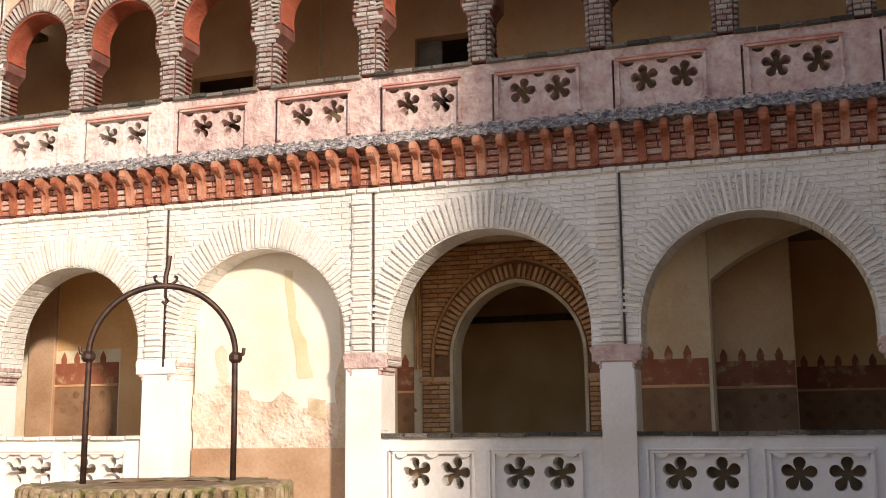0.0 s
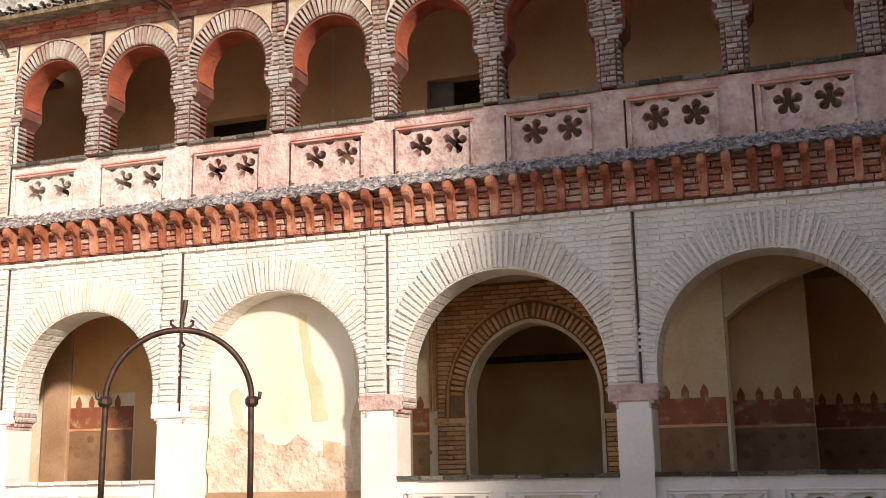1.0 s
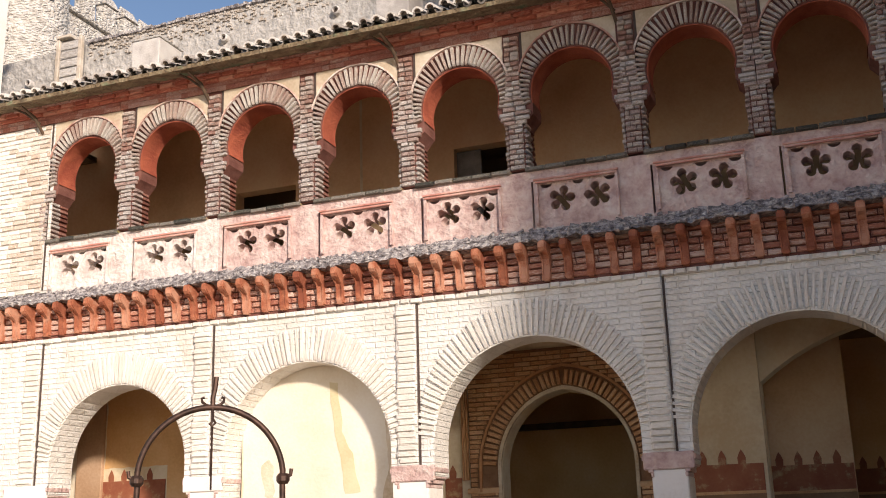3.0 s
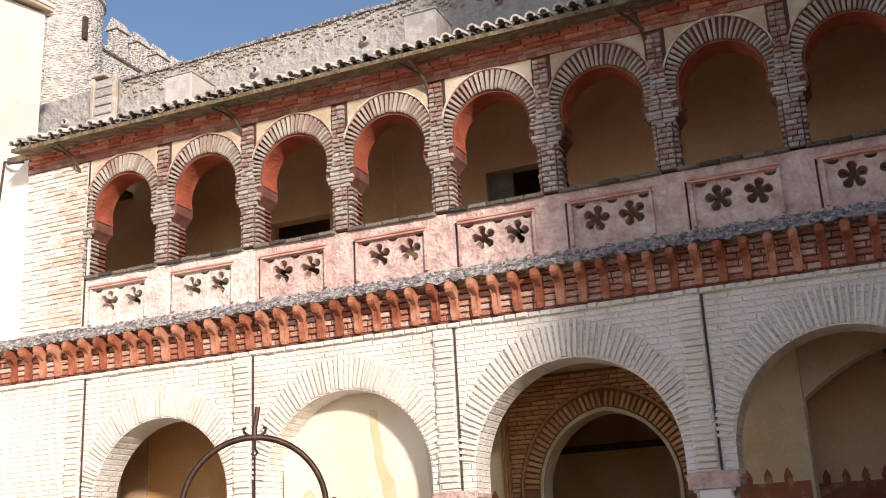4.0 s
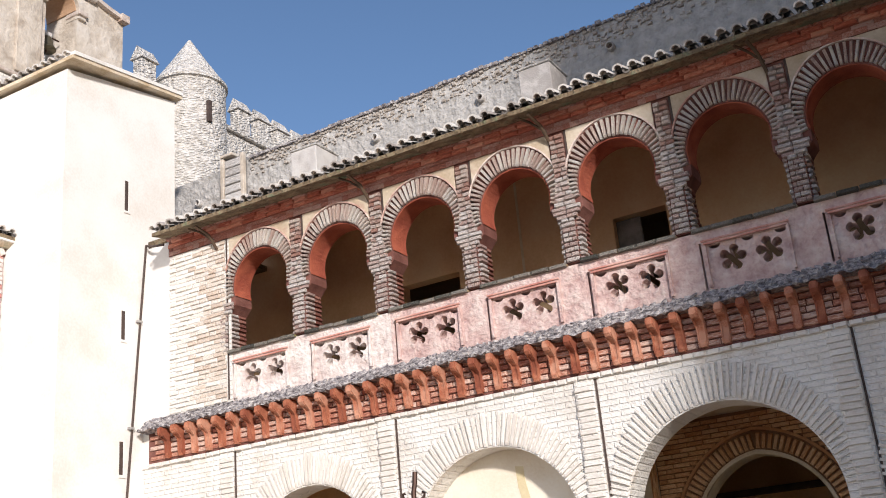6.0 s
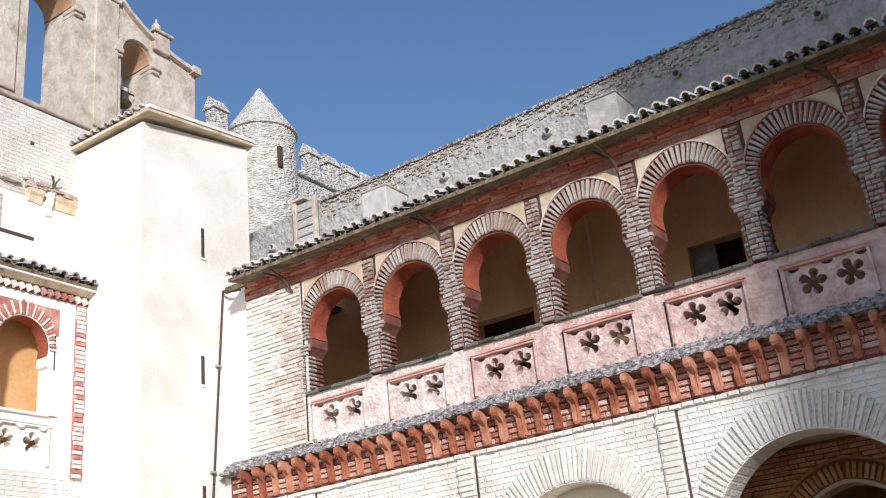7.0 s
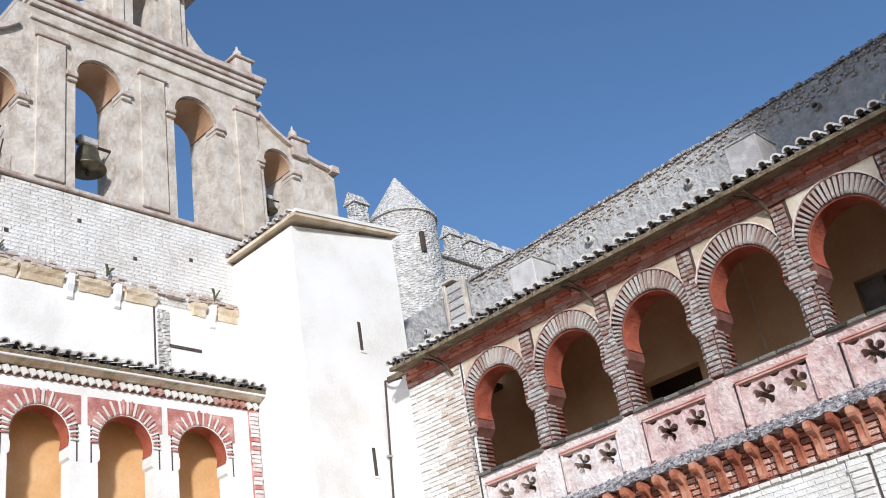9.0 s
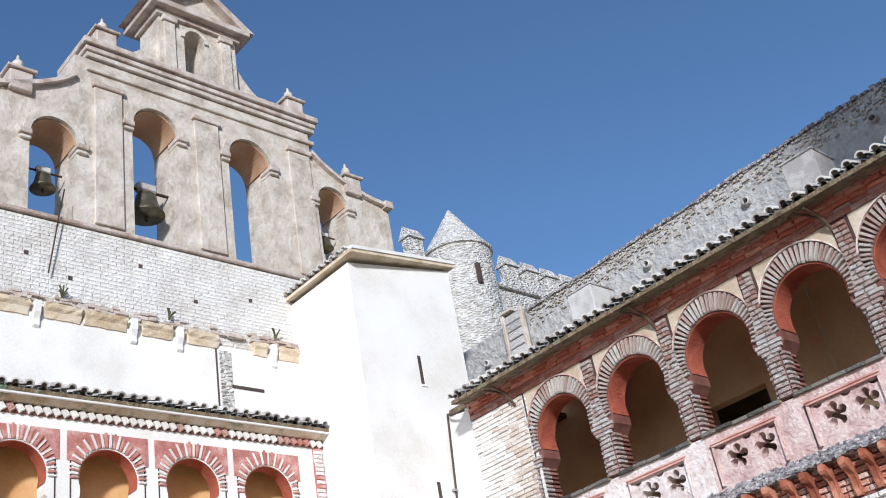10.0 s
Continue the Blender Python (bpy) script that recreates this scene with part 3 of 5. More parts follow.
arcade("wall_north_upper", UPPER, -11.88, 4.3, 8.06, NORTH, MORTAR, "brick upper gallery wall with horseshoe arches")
for i, c in enumerate(UPPER):
    arch_lining("arch_lining_%d" % (i + 1), c, UP_Z, UP_R, UP_T, 0.004, NORTH, "red limewashed underside of a horseshoe arch")
    voussoirs("arch_upper_%d" % (i + 1), c, UP_Z, UP_R, UP_R, 0.275, 0.115, -16, 196, 37, RING_BRICK, NORTH,
              "horseshoe arch of pale worn radial bricks", 0.06, fill=(0.52, 0.66))
    # thin raised edge round the ring, and the pale ochre field above it
    rim = [(UP_R + 0.14 + 0.16 * max(0.0, math.sin(radians(g))) ** 1.5, g) for g in range(24, 157, 6)]
    ri = [(c + q * math.cos(radians(g)), UP_Z + q * math.sin(radians(g))) for q, g in rim]
    ro = [(c + (q + 0.022) * math.cos(radians(g)), UP_Z + (q + 0.022) * math.sin(radians(g))) for q, g in rim]
    part("ring_edge", prism(bmesh.new(), ri + ro[::-1], [], -0.035, 0.004), PALE_BRICK, bpy.data.objects["arch_upper_%d" % (i + 1)])
    sp = [(c - 0.60, 7.25), (c - 0.60, 7.77), (c + 0.60, 7.77), (c + 0.60, 7.25)] + [p for p in ro if p[1] > 7.25]
    structure(part("spandrel_%d" % (i + 1), prism(bmesh.new(), sp, [], -0.012, 0.004), YELLOW), "faded ochre limewashed spandrel", "spandrel", NORTH)

# brick piers between the upper arches
piers = [(UPPER[0] - UP_HW - 0.17, UPPER[0] - UP_HW)] + [(UPPER[k] + UP_HW, UPPER[k + 1] - UP_HW) for k in range(9)]
for i, (a, b) in enumerate(piers):
    p = structure(new("pier_%d" % (i + 1)), "pier of worn pale and red bricks between arches", "pier", NORTH)
    mid = (a + b) / 2
    z, row = UP_SILL + 0.04, 0
    while z < 6.52:
        cut = a + (b - a) * (0.36 if row % 2 else 0.62) + rnd.uniform(-.02, .02)
        for x0, x1 in ((a + 0.012, cut), (cut, b - 0.012)):
            piece("brick", PIER_BRICK, p, (x0 + x1) / 2, 0.006, z, (x1 - x0) * rnd.uniform(0.88, 0.96), 0.042 * rnd.uniform(.6, 1.25), 0.054, rnd.uniform(-.02, .02))
        z += 0.068
        row += 1
    # rounded courses along both jambs: pale, and behind, bare red brick darkened for shade
    for side, u in ((-1, a), (1, b)):
        if i == 0 and side < 0:
            continue
        z = UP_SILL + 0.04
        while z < 6.52:
            for y, w, mat, d in ((0.095, 0.19, PIER_BRICK, 0.06), (0.285, 0.17, DARK_BRICK, 0.045)):
                o = piece("jamb_brick", mat, p, u - side * 0.012, y, z, w, d * rnd.uniform(.75, 1.15), 0.040)
                o.rotation_euler = (rnd.uniform(-.03, .03), 0, radians(90 * side))
            z += 0.068
        cap = bmesh.new()
        for z0, z1, q in ((6.555, 6.61, 0.03), (6.61, 6.66, 0.055), (6.66, 6.715, 0.08)):
            box(cap, min(u, u + side * q), max(u, u + side * q), 0.05, UP_T - 0.006, z0, z1, 0.012)
        part("capital", cap, DARK_BRICK, p, "worn red brick capital")
    for zz, wd in ((6.555, 0.30), (6.615, 0.38), (6.675, 0.44)):
        w = min(wd, (b - a) + 0.2)
        for sgn in (-1, 1) if i else (1,):
            piece("corbel_brick", PIER_BRICK, p, mid + sgn * w / 4, 0.0, zz, w / 2 * 0.95, 0.05 * rnd.uniform(.8, 1.2), 0.05)
    if i:
        z, row = 6.74, 0
        while z < 7.74:
            wd = 0.19 if z > 7.15 else 0.30 - 0.11 * math.sin((z - 6.74) / 0.41 * math.pi / 2)
            cut = rnd.uniform(0.35, 0.65)
            for f0, f1 in ((0, cut), (cut, 1)):
                piece("brick", PIER_BRICK if z < 7.1 else PALE_BRICK, p, mid - 0.01 + wd * ((f0 + f1) / 2 - 0.5), 0.0, z, wd * (f1 - f0) * 0.93, 0.05 * rnd.uniform(.7, 1.25), 0.056, rnd.uniform(-.02, .02))
            z += 0.068
        # flat dark strip; the groove's shadow is only its colour
        part("groove", boxed(mid + 0.10, mid + 0.128, -0.016, 0.004, 6.72, 7.765), DARK_LINE, p, "dark strip painted as a shadow groove")

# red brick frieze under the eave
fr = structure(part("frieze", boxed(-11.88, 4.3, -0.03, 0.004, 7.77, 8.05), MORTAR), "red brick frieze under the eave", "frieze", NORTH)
for row, (z, h, out, lo, hi, mat) in enumerate(((7.805, 0.07, 0.018, 0.10, 0.15, PALE_RED), (7.865, 0.05, 0.03, 0.24, 0.28, PALE_RED), (7.923, 0.056, 0.062, 0.24, 0.28, RED_BRICK), (7.985, 0.056, 0.092, 0.24, 0.28, RED_BRICK), (8.032, 0.03, 0.12, 0.24, 0.28, PALE_RED))):
    u = -11.86 + 0.1 * (row % 2)
    while u < 1.5:
        w = rnd.uniform(lo, hi)
        piece("brick", mat, fr, u + w / 2, -0.025, z + rnd.uniform(-.003, .003), w * 0.985, out + rnd.uniform(0, 0.008), h)
        u += w
# brick end wall beyond the last upper arch
ew = structure(part("wall_north_end", boxed(-11.88, -10.60, -0.008, 0.0, 5.16, 7.77), WHITE), "whitewashed and bare brick end wall", "wall", NORTH)
z, row = 5.2, 0
while z < 7.76:
    u = -11.87 + (0.13 if row % 2 else 0)
    while u < -10.75:
        w = min(rnd.uniform(0.13, 0.27), -10.70 - u)
        piece("brick", TAN_BRICK if rnd.random() < (u + 11.75) / 0.9 else WHITE_BRICK, ew, u + w / 2, -0.004, z, w * 0.95, 0.028 * rnd.uniform(.4, 1.4), 0.060, rnd.uniform(-.01, .01))
        u += w
    z += 0.072
    row += 1
# a proud dark strip stands for the shade at this edge
structure(part("end_pier_edge", boxed(-10.68, -10.655, -0.02, 0.004, 5.2, 7.76), DARK_LINE), "dark strip for the shade along the end pier", "trim", NORTH)
structure(part("roof_north_end", boxed(-12.44, -11.8, 0.06, 2.5, 8.1, 8.2, 0.01), EAVE), "short flat end of the eave", "roof", NORTH)
structure(part("wall_north_strip", boxed(-12.45, -11.885, 0.10, 0.40, 4.47, 8.1), PLAIN_WHITE), "smooth pinkish-white plaster strip", "wall", NORTH)
part("fill", boxed(-12.45, -11.88, 0.0, 0.098, 4.472, 5.1), PLAIN_WHITE, bpy.data.objects["wall_north_strip"])

# parapets and sills of the upper gallery
for i, c in enumerate(BAYS):
    a, b = c - 0.62, c + 0.40
    # the first two bays are paler, for the strong light on them
    parapet("parapet_upper", c - 0.73 if i else -10.60, c + 0.73, 5.05, 5.90, [(a, b, 5.19, 5.76)], [(c - 0.30, 5.50), (c + 0.14, 5.50)], PINK if i > 1 else PINK_PALE, NORTH,
            "pink plastered parapet pierced with five-petalled openings", 0.22, 0.0, slots=True)
    sill_tiles("sill_upper", UPPER[i] - UP_HW - 0.01, UPPER[i] + UP_HW + 0.01, UP_SILL, NORTH, 5, -0.03, 0.3)

# ---------------------------------------------------------------- galleries behind
structure(part("floor_gallery_lower", boxed(-12.4, 4.3, 0.0, 3.4, 0.0, 0.12), STUCCO, None), "worn gallery floor", "floor", NORTH)
structure(part("ceiling_lower", boxed(-14.0, 4.3, 0.485, 4.0, 4.45, 4.6), OCHRE), "plain limewashed gallery ceiling", "ceiling", NORTH)
structure(part("floor_gallery_upper", boxed(-14.0, 4.3, 0.26, 4.0, 4.90, 5.05), FRESCO), "pale worn upper gallery floor", "floor", NORTH)
DOOR = [(-5.14, 5.05), (-4.30, 5.05), (-4.30, 7.29), (-5.14, 7.29)]
SHADE = [(-8.95, 5.05), (-7.85, 5.05), (-7.85, 7.12), (-8.95, 7.12)]
out = [(-14.0, 5.05)] + [SHADE[k] for k in (0, 3, 2, 1)] + [DOOR[k] for k in (0, 3, 2, 1)] + [(4.3, 5.05), (4.3, 8.8), (-14.0, 8.8)]
structure(part("wall_gallery_upper", prism(bmesh.new(), out, [], 2.38, 2.62), OCHRE), "tan limewashed back wall of the upper gallery", "wall", NORTH)
# ochre slab out of view, added to throw light onto the gallery wall
bm = bmesh.new()
pr = [(0.40, 8.062), (2.37, 8.58), (2.37, 8.54), (0.40, 8.022)]
a, b = ([bm.verts.new((u, y, z)) for y, z in pr] for u in (-11.85, 4.28))
bm.faces.new(a)
bm.faces.new(b[::-1])
for k in range(4):
    bm.faces.new((a[k], b[k], b[(k + 1) % 4], a[(k + 1) % 4]))
structure(part("ceiling_upper", bm, OCHRE), "unseen sloping slab added to throw light into the upper gallery", "ceiling", NORTH)
# dark bands added so that the pierced parapets look shaded inside
structure(part("dado_gallery_upper", boxed(-14.0, -8.96, 2.366, 2.379, 5.05, 6.55), OCHRE_DARK), "dark band added as shade behind the parapet openings", "dado", NORTH)
structure(part("dado_gallery_upper_middle", boxed(-7.84, -5.15, 2.366, 2.379, 5.05, 6.55), OCHRE_DARK), "dark band added as shade behind the parapet openings", "dado", NORTH)
structure(part("dado_gallery_upper_east", boxed(-4.29, 4.3, 2.366, 2.379, 5.05, 6.55), OCHRE_DARK), "dark band added as shade behind the parapet openings", "dado", NORTH)
# the passage's dimness is put into its dark brown
structure(part("wall_passage_upper", boxed(-14.0, 4.3, 3.6, 3.8, 5.05, 8.8), OCHRE_DARK), "wall beyond the gallery doorways, coloured dark brown for shade", "wall", NORTH)
structure(part("ceiling_passage", boxed(-14.0, 4.3, 2.95, 3.8, 7.5, 7.6), OCHRE_DARK), "passage ceiling coloured dark for shade", "ceiling", NORTH)
dl = structure(part("door_leaf", boxed(-5.14, -4.75, 2.50, 2.55, 5.05, 7.27, 0.008), MORTAR_GREY), "grey painted door standing half open", "door", NORTH)
structure(part("pilaster_gallery", boxed(-6.71, -6.67, 2.374, 2.382, 5.05, 8.7), STUCCO), "thin pale vertical strip on the gallery wall", "trim", NORTH)
structure(part("wall_gallery_west", boxed(-14.35, -14.2, 0.75, 4.0, 0.0, 8.0), OCHRE), "tan end wall of the gallery", "wall", NORTH)

# ---------------------------------------------------------------- stair tower in the corner
tw = new("stair_tower")
tagged(tw, "smooth white plastered square stair tower with slit windows", "tower")
tw.location = (-13.31, 11.49, 0)
X0, X1, Y0, Y1 = -14.17, -12.45, 10.28, 12.70
bm = bmesh.new()
v = [bm.verts.new(p) for p in ((X0, Y0, 0), (X1, Y0, 0), (X1, Y1, 0), (X0, Y1, 0), (X0, Y0, 10.72), (X1, Y0, 10.72), (X1, Y1, 11.1), (X0, Y1, 11.1))]
for q in ((0, 1, 2, 3), (4, 5, 6, 7), (0, 1, 5, 4), (1, 2, 6, 5), (2, 3, 7, 6), (3, 0, 4, 7)):
    bm.faces.new([v[k] for k in q])
body = part("body", bm, PLAIN_WHITE)
body.parent = tw
body.matrix_parent_inverse = Matrix.Translation((13.31, -11.49, 0))
bm = bmesh.new()
v = [bm.verts.new(p) for p in ((X0, Y0 - 0.12, 10.78), (X1 + 0.26, Y0 - 0.12, 10.78), (X1 + 0.10, Y1 + 0.1, 11.16), (X0, Y1 + 0.1, 11.16),
                               (X0, Y0 - 0.12, 10.84), (X1 + 0.26, Y0 - 0.12, 10.84), (X1 + 0.10, Y1 + 0.1, 11.22), (X0, Y1 + 0.1, 11.22))]
for q in ((0, 1, 2, 3), (4, 5, 6, 7), (0, 1, 5, 4), (1, 2, 6, 5), (2, 3, 7, 6), (3, 0, 4, 7)):
    bm.faces.new([v[k] for k in q])
roof_tiles = []
for k in range(11):
    u = X0 + 0.08 + k * 0.175
    roof_tiles.append((u, Y0 - 0.16, 10.875))
o = part("roof", bm, STUCCO, None, "thin tiled roof with a pale edge")
o.parent = tw
o.matrix_parent_inverse = Matrix.Translation((13.31, -11.49, 0))
bm = bmesh.new()
v = [bm.verts.new(p) for p in ((X1 - 0.1, Y0 - 0.10, 10.845), (X1 + 0.28, Y0 - 0.10, 10.845), (X1 + 0.12, Y1 + 0.1, 11.225), (X1 - 0.1, Y1 + 0.1, 11.225),
                               (X1 - 0.1, Y0 - 0.10, 10.91), (X1 + 0.28, Y0 - 0.10, 10.91), (X1 + 0.12, Y1 + 0.1, 11.29), (X1 - 0.1, Y1 + 0.1, 11.29))]
for q in ((0, 1, 2, 3), (4, 5, 6, 7), (0, 1, 5, 4), (1, 2, 6, 5), (2, 3, 7, 6), (3, 0, 4, 7)):
    bm.faces.new([v[k] for k in q])
o = part("verge", bm, PLAIN_WHITE, None, "whitewashed mortar verge")
o.parent = tw
o.matrix_parent_inverse = Matrix.Translation((13.31, -11.49, 0))
for z0, z1, y in ((8.63, 9.16, 11.58), (6.42, 6.89, 11.55), (4.3, 4.8, 11.55)):
    # each slit is a dark box on the face, coloured as the shade within
    o = part("slit_window", boxed(X1 - 0.02, X1 + 0.006, y - 0.035, y + 0.035, z0, z1), DARK_LINE)
    o.parent = tw
    o.matrix_parent_inverse = Matrix.Translation((13.31, -11.49, 0))
    part("reveal", boxed(X1 - 0.02, X1 + 0.014, y + 0.036, y + 0.075, z0 - 0.02, z1 + 0.02, 0.004), PLAIN_WHITE, o)
    part("slit_sill", boxed(X1 - 0.02, X1 + 0.02, y - 0.05, y + 0.08, z0 - 0.05, z0 - 0.021, 0.004), PLAIN_WHITE, o)

# ---------------------------------------------------------------- west wing
WESTC = [9.15 - 1.33 * k for k in range(6)]
arcade("wall_west_upper", WESTC[::-1], 1.0, 10.27, 8.06, WEST, PLAIN_WHITE, "white limewashed upper gallery wall with horseshoe arches", thick=0.25, hw=0.45, r=0.44, zc=6.97)
for i, c in enumerate(WESTC):
    voussoirs("arch_west_%d" % (i + 1), c, 6.97, 0.44, 0.44, 0.24, 0.12, -5, 185, 30, (WHITE_BRICK, RED_PANEL), WEST, "arch of alternating white and red limewashed radial bricks", 0.04)
    parapet("parapet_west", c - 0.665, c + 0.665, 5.05, 5.90, [(c - 0.5, c + 0.5, 5.15, 5.76)], [(c - 0.22, 5.48), (c + 0.24, 5.48)], PLAIN_WHITE, WEST,
            "white plastered parapet pierced with five-petalled openings", 0.16, 0.0)
    arch_lining("arch_lining_west_%d" % (i + 1), c, 6.97, 0.44, 0.25, -0.004, WEST, "red limewashed underside of an arch")
for i, c in enumerate(WESTC):
    sp = [(c - 0.61, 7.20), (c - 0.61, 7.63), (c + 0.61, 7.63), (c + 0.61, 7.20)] + arc(c, 6.97, 0.52, 0.46, 28, 152, 14)
    structure(part("spandrel_west_%d" % (i + 1), prism(bmesh.new(), sp, [], -0.014, 0.004), RED_PANEL), "faded red limewashed spandrel", "spandrel", WEST)
    for k, du in enumerate((-0.555, 0.555)):
        # raised dark strips; the groove's shade is put into their colour
        st = structure(part("groove_west", boxed(c + du - 0.01, c + du + 0.01, -0.006, 0.004, 6.64, 7.26), DARK_LINE), "thin dark strip for a shaded groove beside the arch", "groove", WEST)
    structure(part("sill_west_%d" % (i + 1), boxed(c - 0.47, c + 0.47, -0.05, 0.2, 5.89, 5.935, 0.008), PLAIN_WHITE), "white plastered sill", "sill", WEST)
structure(part("wall_west_end", boxed(9.815, 10.27, 0.0, 0.25, 5.05, 5.93), PLAIN_WHITE), "white plastered end of the gallery wall", "wall", WEST)
eb = structure(part("pilaster_west_end", boxed(10.06, 10.24, -0.03, 0.004, 5.0, 7.79), RED_PANEL), "red brick corner pilaster", "pilaster", WEST)
z = 5.05
while z < 7.72:
    piece("brick", PINK_PALE if rnd.random() < 0.7 else RED_PANEL, eb, 10.15 + rnd.uniform(-.01, .01), -0.025, z, 0.165, 0.03, 0.062)
    z += 0.072
structure(part("wall_west_lower", boxed(1.0, 10.27, 0.0, 0.4, 0.0, 5.05), WHITE), "whitewashed wall of the west wing", "wall", WEST)
structure(part("wall_west_return", boxed(1.0, 1.3, 0.4, 3.5, 0.0, 8.0), PLAIN_WHITE), "white plastered end wall", "wall", WEST)
structure(part("floor_west_upper", boxed(1.0, 10.2, 0.26, 1.0, 4.9, 5.05), FRESCO), "pale worn upper gallery floor", "floor", WEST)
structure(part("wall_gallery_west_back", boxed(1.0, 10.27, 0.55, 0.75, 5.05, 8.1), ORANGE), "orange-tan back wall of the west gallery", "wall", WEST)
structure(part("wall_tower_inner", boxed(10.0, 10.27, 0.26, 1.0, 5.05, 8.05), ORANGE), "tan end wall of the west gallery", "wall", WEST)
structure(part("ceiling_west", boxed(1.0, 10.27, 0.26, 2.2, 8.1, 8.2), CREAM), "gallery ceiling", "ceiling", WEST)


# ---------------------------------------------------------------- eaves and roof tiles
def tile_mesh(length=0.5, r=0.085, up=True):
    bm = bmesh.new()
    n = 8
    rows = []
    for y, k in ((0.0, 1.0), (length, 0.85)):
        for rr in (r, r - 0.022):
            rows.append([bm.verts.new((rr * k * math.cos(math.pi * i / n), y, rr * k * math.sin(math.pi * i / n) * (1 if up else -1))) for i in range(n + 1)])
    fo, fi, bo, bi = rows
    for i in range(n):
        bm.faces.new((fo[i], fo[i + 1], bo[i + 1], bo[i]))
        bm.faces.new((fi[i], fi[i + 1], bi[i + 1], bi[i]))
        bm.faces.new((fo[i], fo[i + 1], fi[i + 1], fi[i]))
    if up:
        # dark plug a little inside the mouth, coloured for the shade there
        plug = [bm.verts.new((v.co.x, 0.07, v.co.z)) for v in fi]
        bm.faces.new(plug).material_index = 1
    bmesh.ops.recalc_face_normals(bm, faces=bm.faces)
    me = bpy.data.meshes.new("roof_tile")
    bm.to_mesh(me)
    bm.free()
    me.materials.append(ROOF_TILE if up else PAN_TILE)
    me.materials.append(PAN_TILE)
    return me


COVER, PAN = tile_mesh(0.5, 0.072), tile_mesh(0.3, 0.06, False)


def eave(name, u0, u1, z, out, back, rise, m, label, pitch=0.19):
    """Sloping roof with a boarded soffit and a row of tiles along its edge."""
    bm = bmesh.new()
    pr = [(-out, z - 0.06), (-out, z), (back, z + rise), (back, z + rise - 0.08), (0.0, z + 0.03)]
    a = [bm.verts.new((u0, y, zz)) for y, zz in pr]
    b = [bm.verts.new((u1, y, zz)) for y, zz in pr]
    bm.faces.new(a)
    bm.faces.new(b[::-1])
    for i in range(5):
        bm.faces.new((a[i], b[i], b[(i + 1) % 5], a[(i + 1) % 5]))
    roof = structure(part(name, bm, EAVE), label, "roof", m)
    slope = math.atan2(rise, out + back)
    u = u0 + 0.05
    while u < u1:
        for me, du, dz, nm in ((COVER, 0, 0.055, "cover_tile"), (PAN, pitch / 2, 0.062, "pan_tile")):
            o = new(nm, me)
            o.parent = roof
            o.location = (u + du + rnd.uniform(-.012, .012), -out - 0.07 + (0.06 if du else 0) + rnd.uniform(-.02, .02), z + dz - 0.015 + rnd.uniform(-.01, .01))
            o.rotation_euler = (slope, rnd.uniform(-.05, .05), rnd.uniform(-.04, .04))
        u += pitch
    return roof


eave("roof_north", -11.80, 4.3, 8.03, 0.49, 2.5, 0.9, NORTH, "tiled eave with mossy brown boarded soffit")
eave("roof_west", 1.0, 10.40, 8.075, 0.24, 0.42, 0.25, WEST, "tiled eave with mossy brown boarded soffit", 0.19)

for p in roof_tiles:
    t = new("cover_tile", COVER)
    t.parent = tw
    t.matrix_parent_inverse = Matrix.Translation((13.31, -11.49, 0))
    t.location, t.rotation_euler = p, (radians(9), rnd.uniform(-.05, .05), rnd.uniform(-.05, .05))

# slanting wooden struts with the drip spouts below the north eave
for k in range(6):
    u = -10.85 + 2.92 * k
    st = new("eave_strut")
    tagged(st, "forked weathered wooden bracket under the eave", "strut", "eave struts")
    st.matrix_world = NORTH @ Matrix.Translation((u, 0, 7.75))
    part("arm", tube(bmesh.new(), [(0, -0.02, -0.12), (-0.04, -0.18, 0.10), (-0.10, -0.42, 0.20)], 0.024), WOOD, st)
    part("prong", tube(bmesh.new(), [(0, -0.10, 0.02), (-0.16, -0.26, 0.16), (-0.26, -0.4, 0.20)], 0.018), WOOD, st)

# dogtooth cornice of the west wing
dc = structure(part("cornice_west", boxed(1.0, 10.27, -0.03, 0.004, 7.80, 7.93), MORTAR), "dogtooth brick cornice in white and red", "cornice", WEST)
u = 2.0
while u < 10.2:
    piece("dogtooth", PALE_RED if rnd.random() < (0.7 if u > 9.3 else 0.06) else WHITE_BRICK, dc, u, -0.02, 7.866, 0.092, 0.05, 0.125, -0.55)
    u += 0.128
bm = bmesh.new()
pr = [(0.0, 7.93), (-0.09, 7.931), (-0.13, 7.95), (-0.18, 7.985), (-0.19, 8.045), (0.0, 8.045)]
a = [bm.verts.new((1.0, y, z)) for y, z in pr]
b = [bm.verts.new((10.36, y, z)) for y, z in pr]
bm.faces.new(a)
bm.faces.new(b[::-1])
for k in range(6):
    bm.faces.new((a[k], b[k], b[(k + 1) % 6], a[(k + 1) % 6]))
structure(part("cove_west", bm, COVE), "ochre and mossy plaster cove under the tiles", "cornice", WEST)
structure(part("fascia_west", boxed(1.0, 10.38, -0.235, -0.19, 7.985, 8.05, 0.006), PLAIN_WHITE), "thin white eave edge", "trim", WEST)

# ---------------------------------------------------------------- wall above the north roof
def wall_top(u):
    return 10.52 + 0.019 * (u + 12.0)


pw = structure(part("wall_north_parapet", prism(bmesh.new(), [(-14.4, 8.82), (4.3, 8.82), (4.3, wall_top(4.3)), (-14.4, wall_top(-14.4))], [], 2.5, 2.9), GREY_WALL),
               "rough grey rendered wall above the roof", "wall", NORTH)
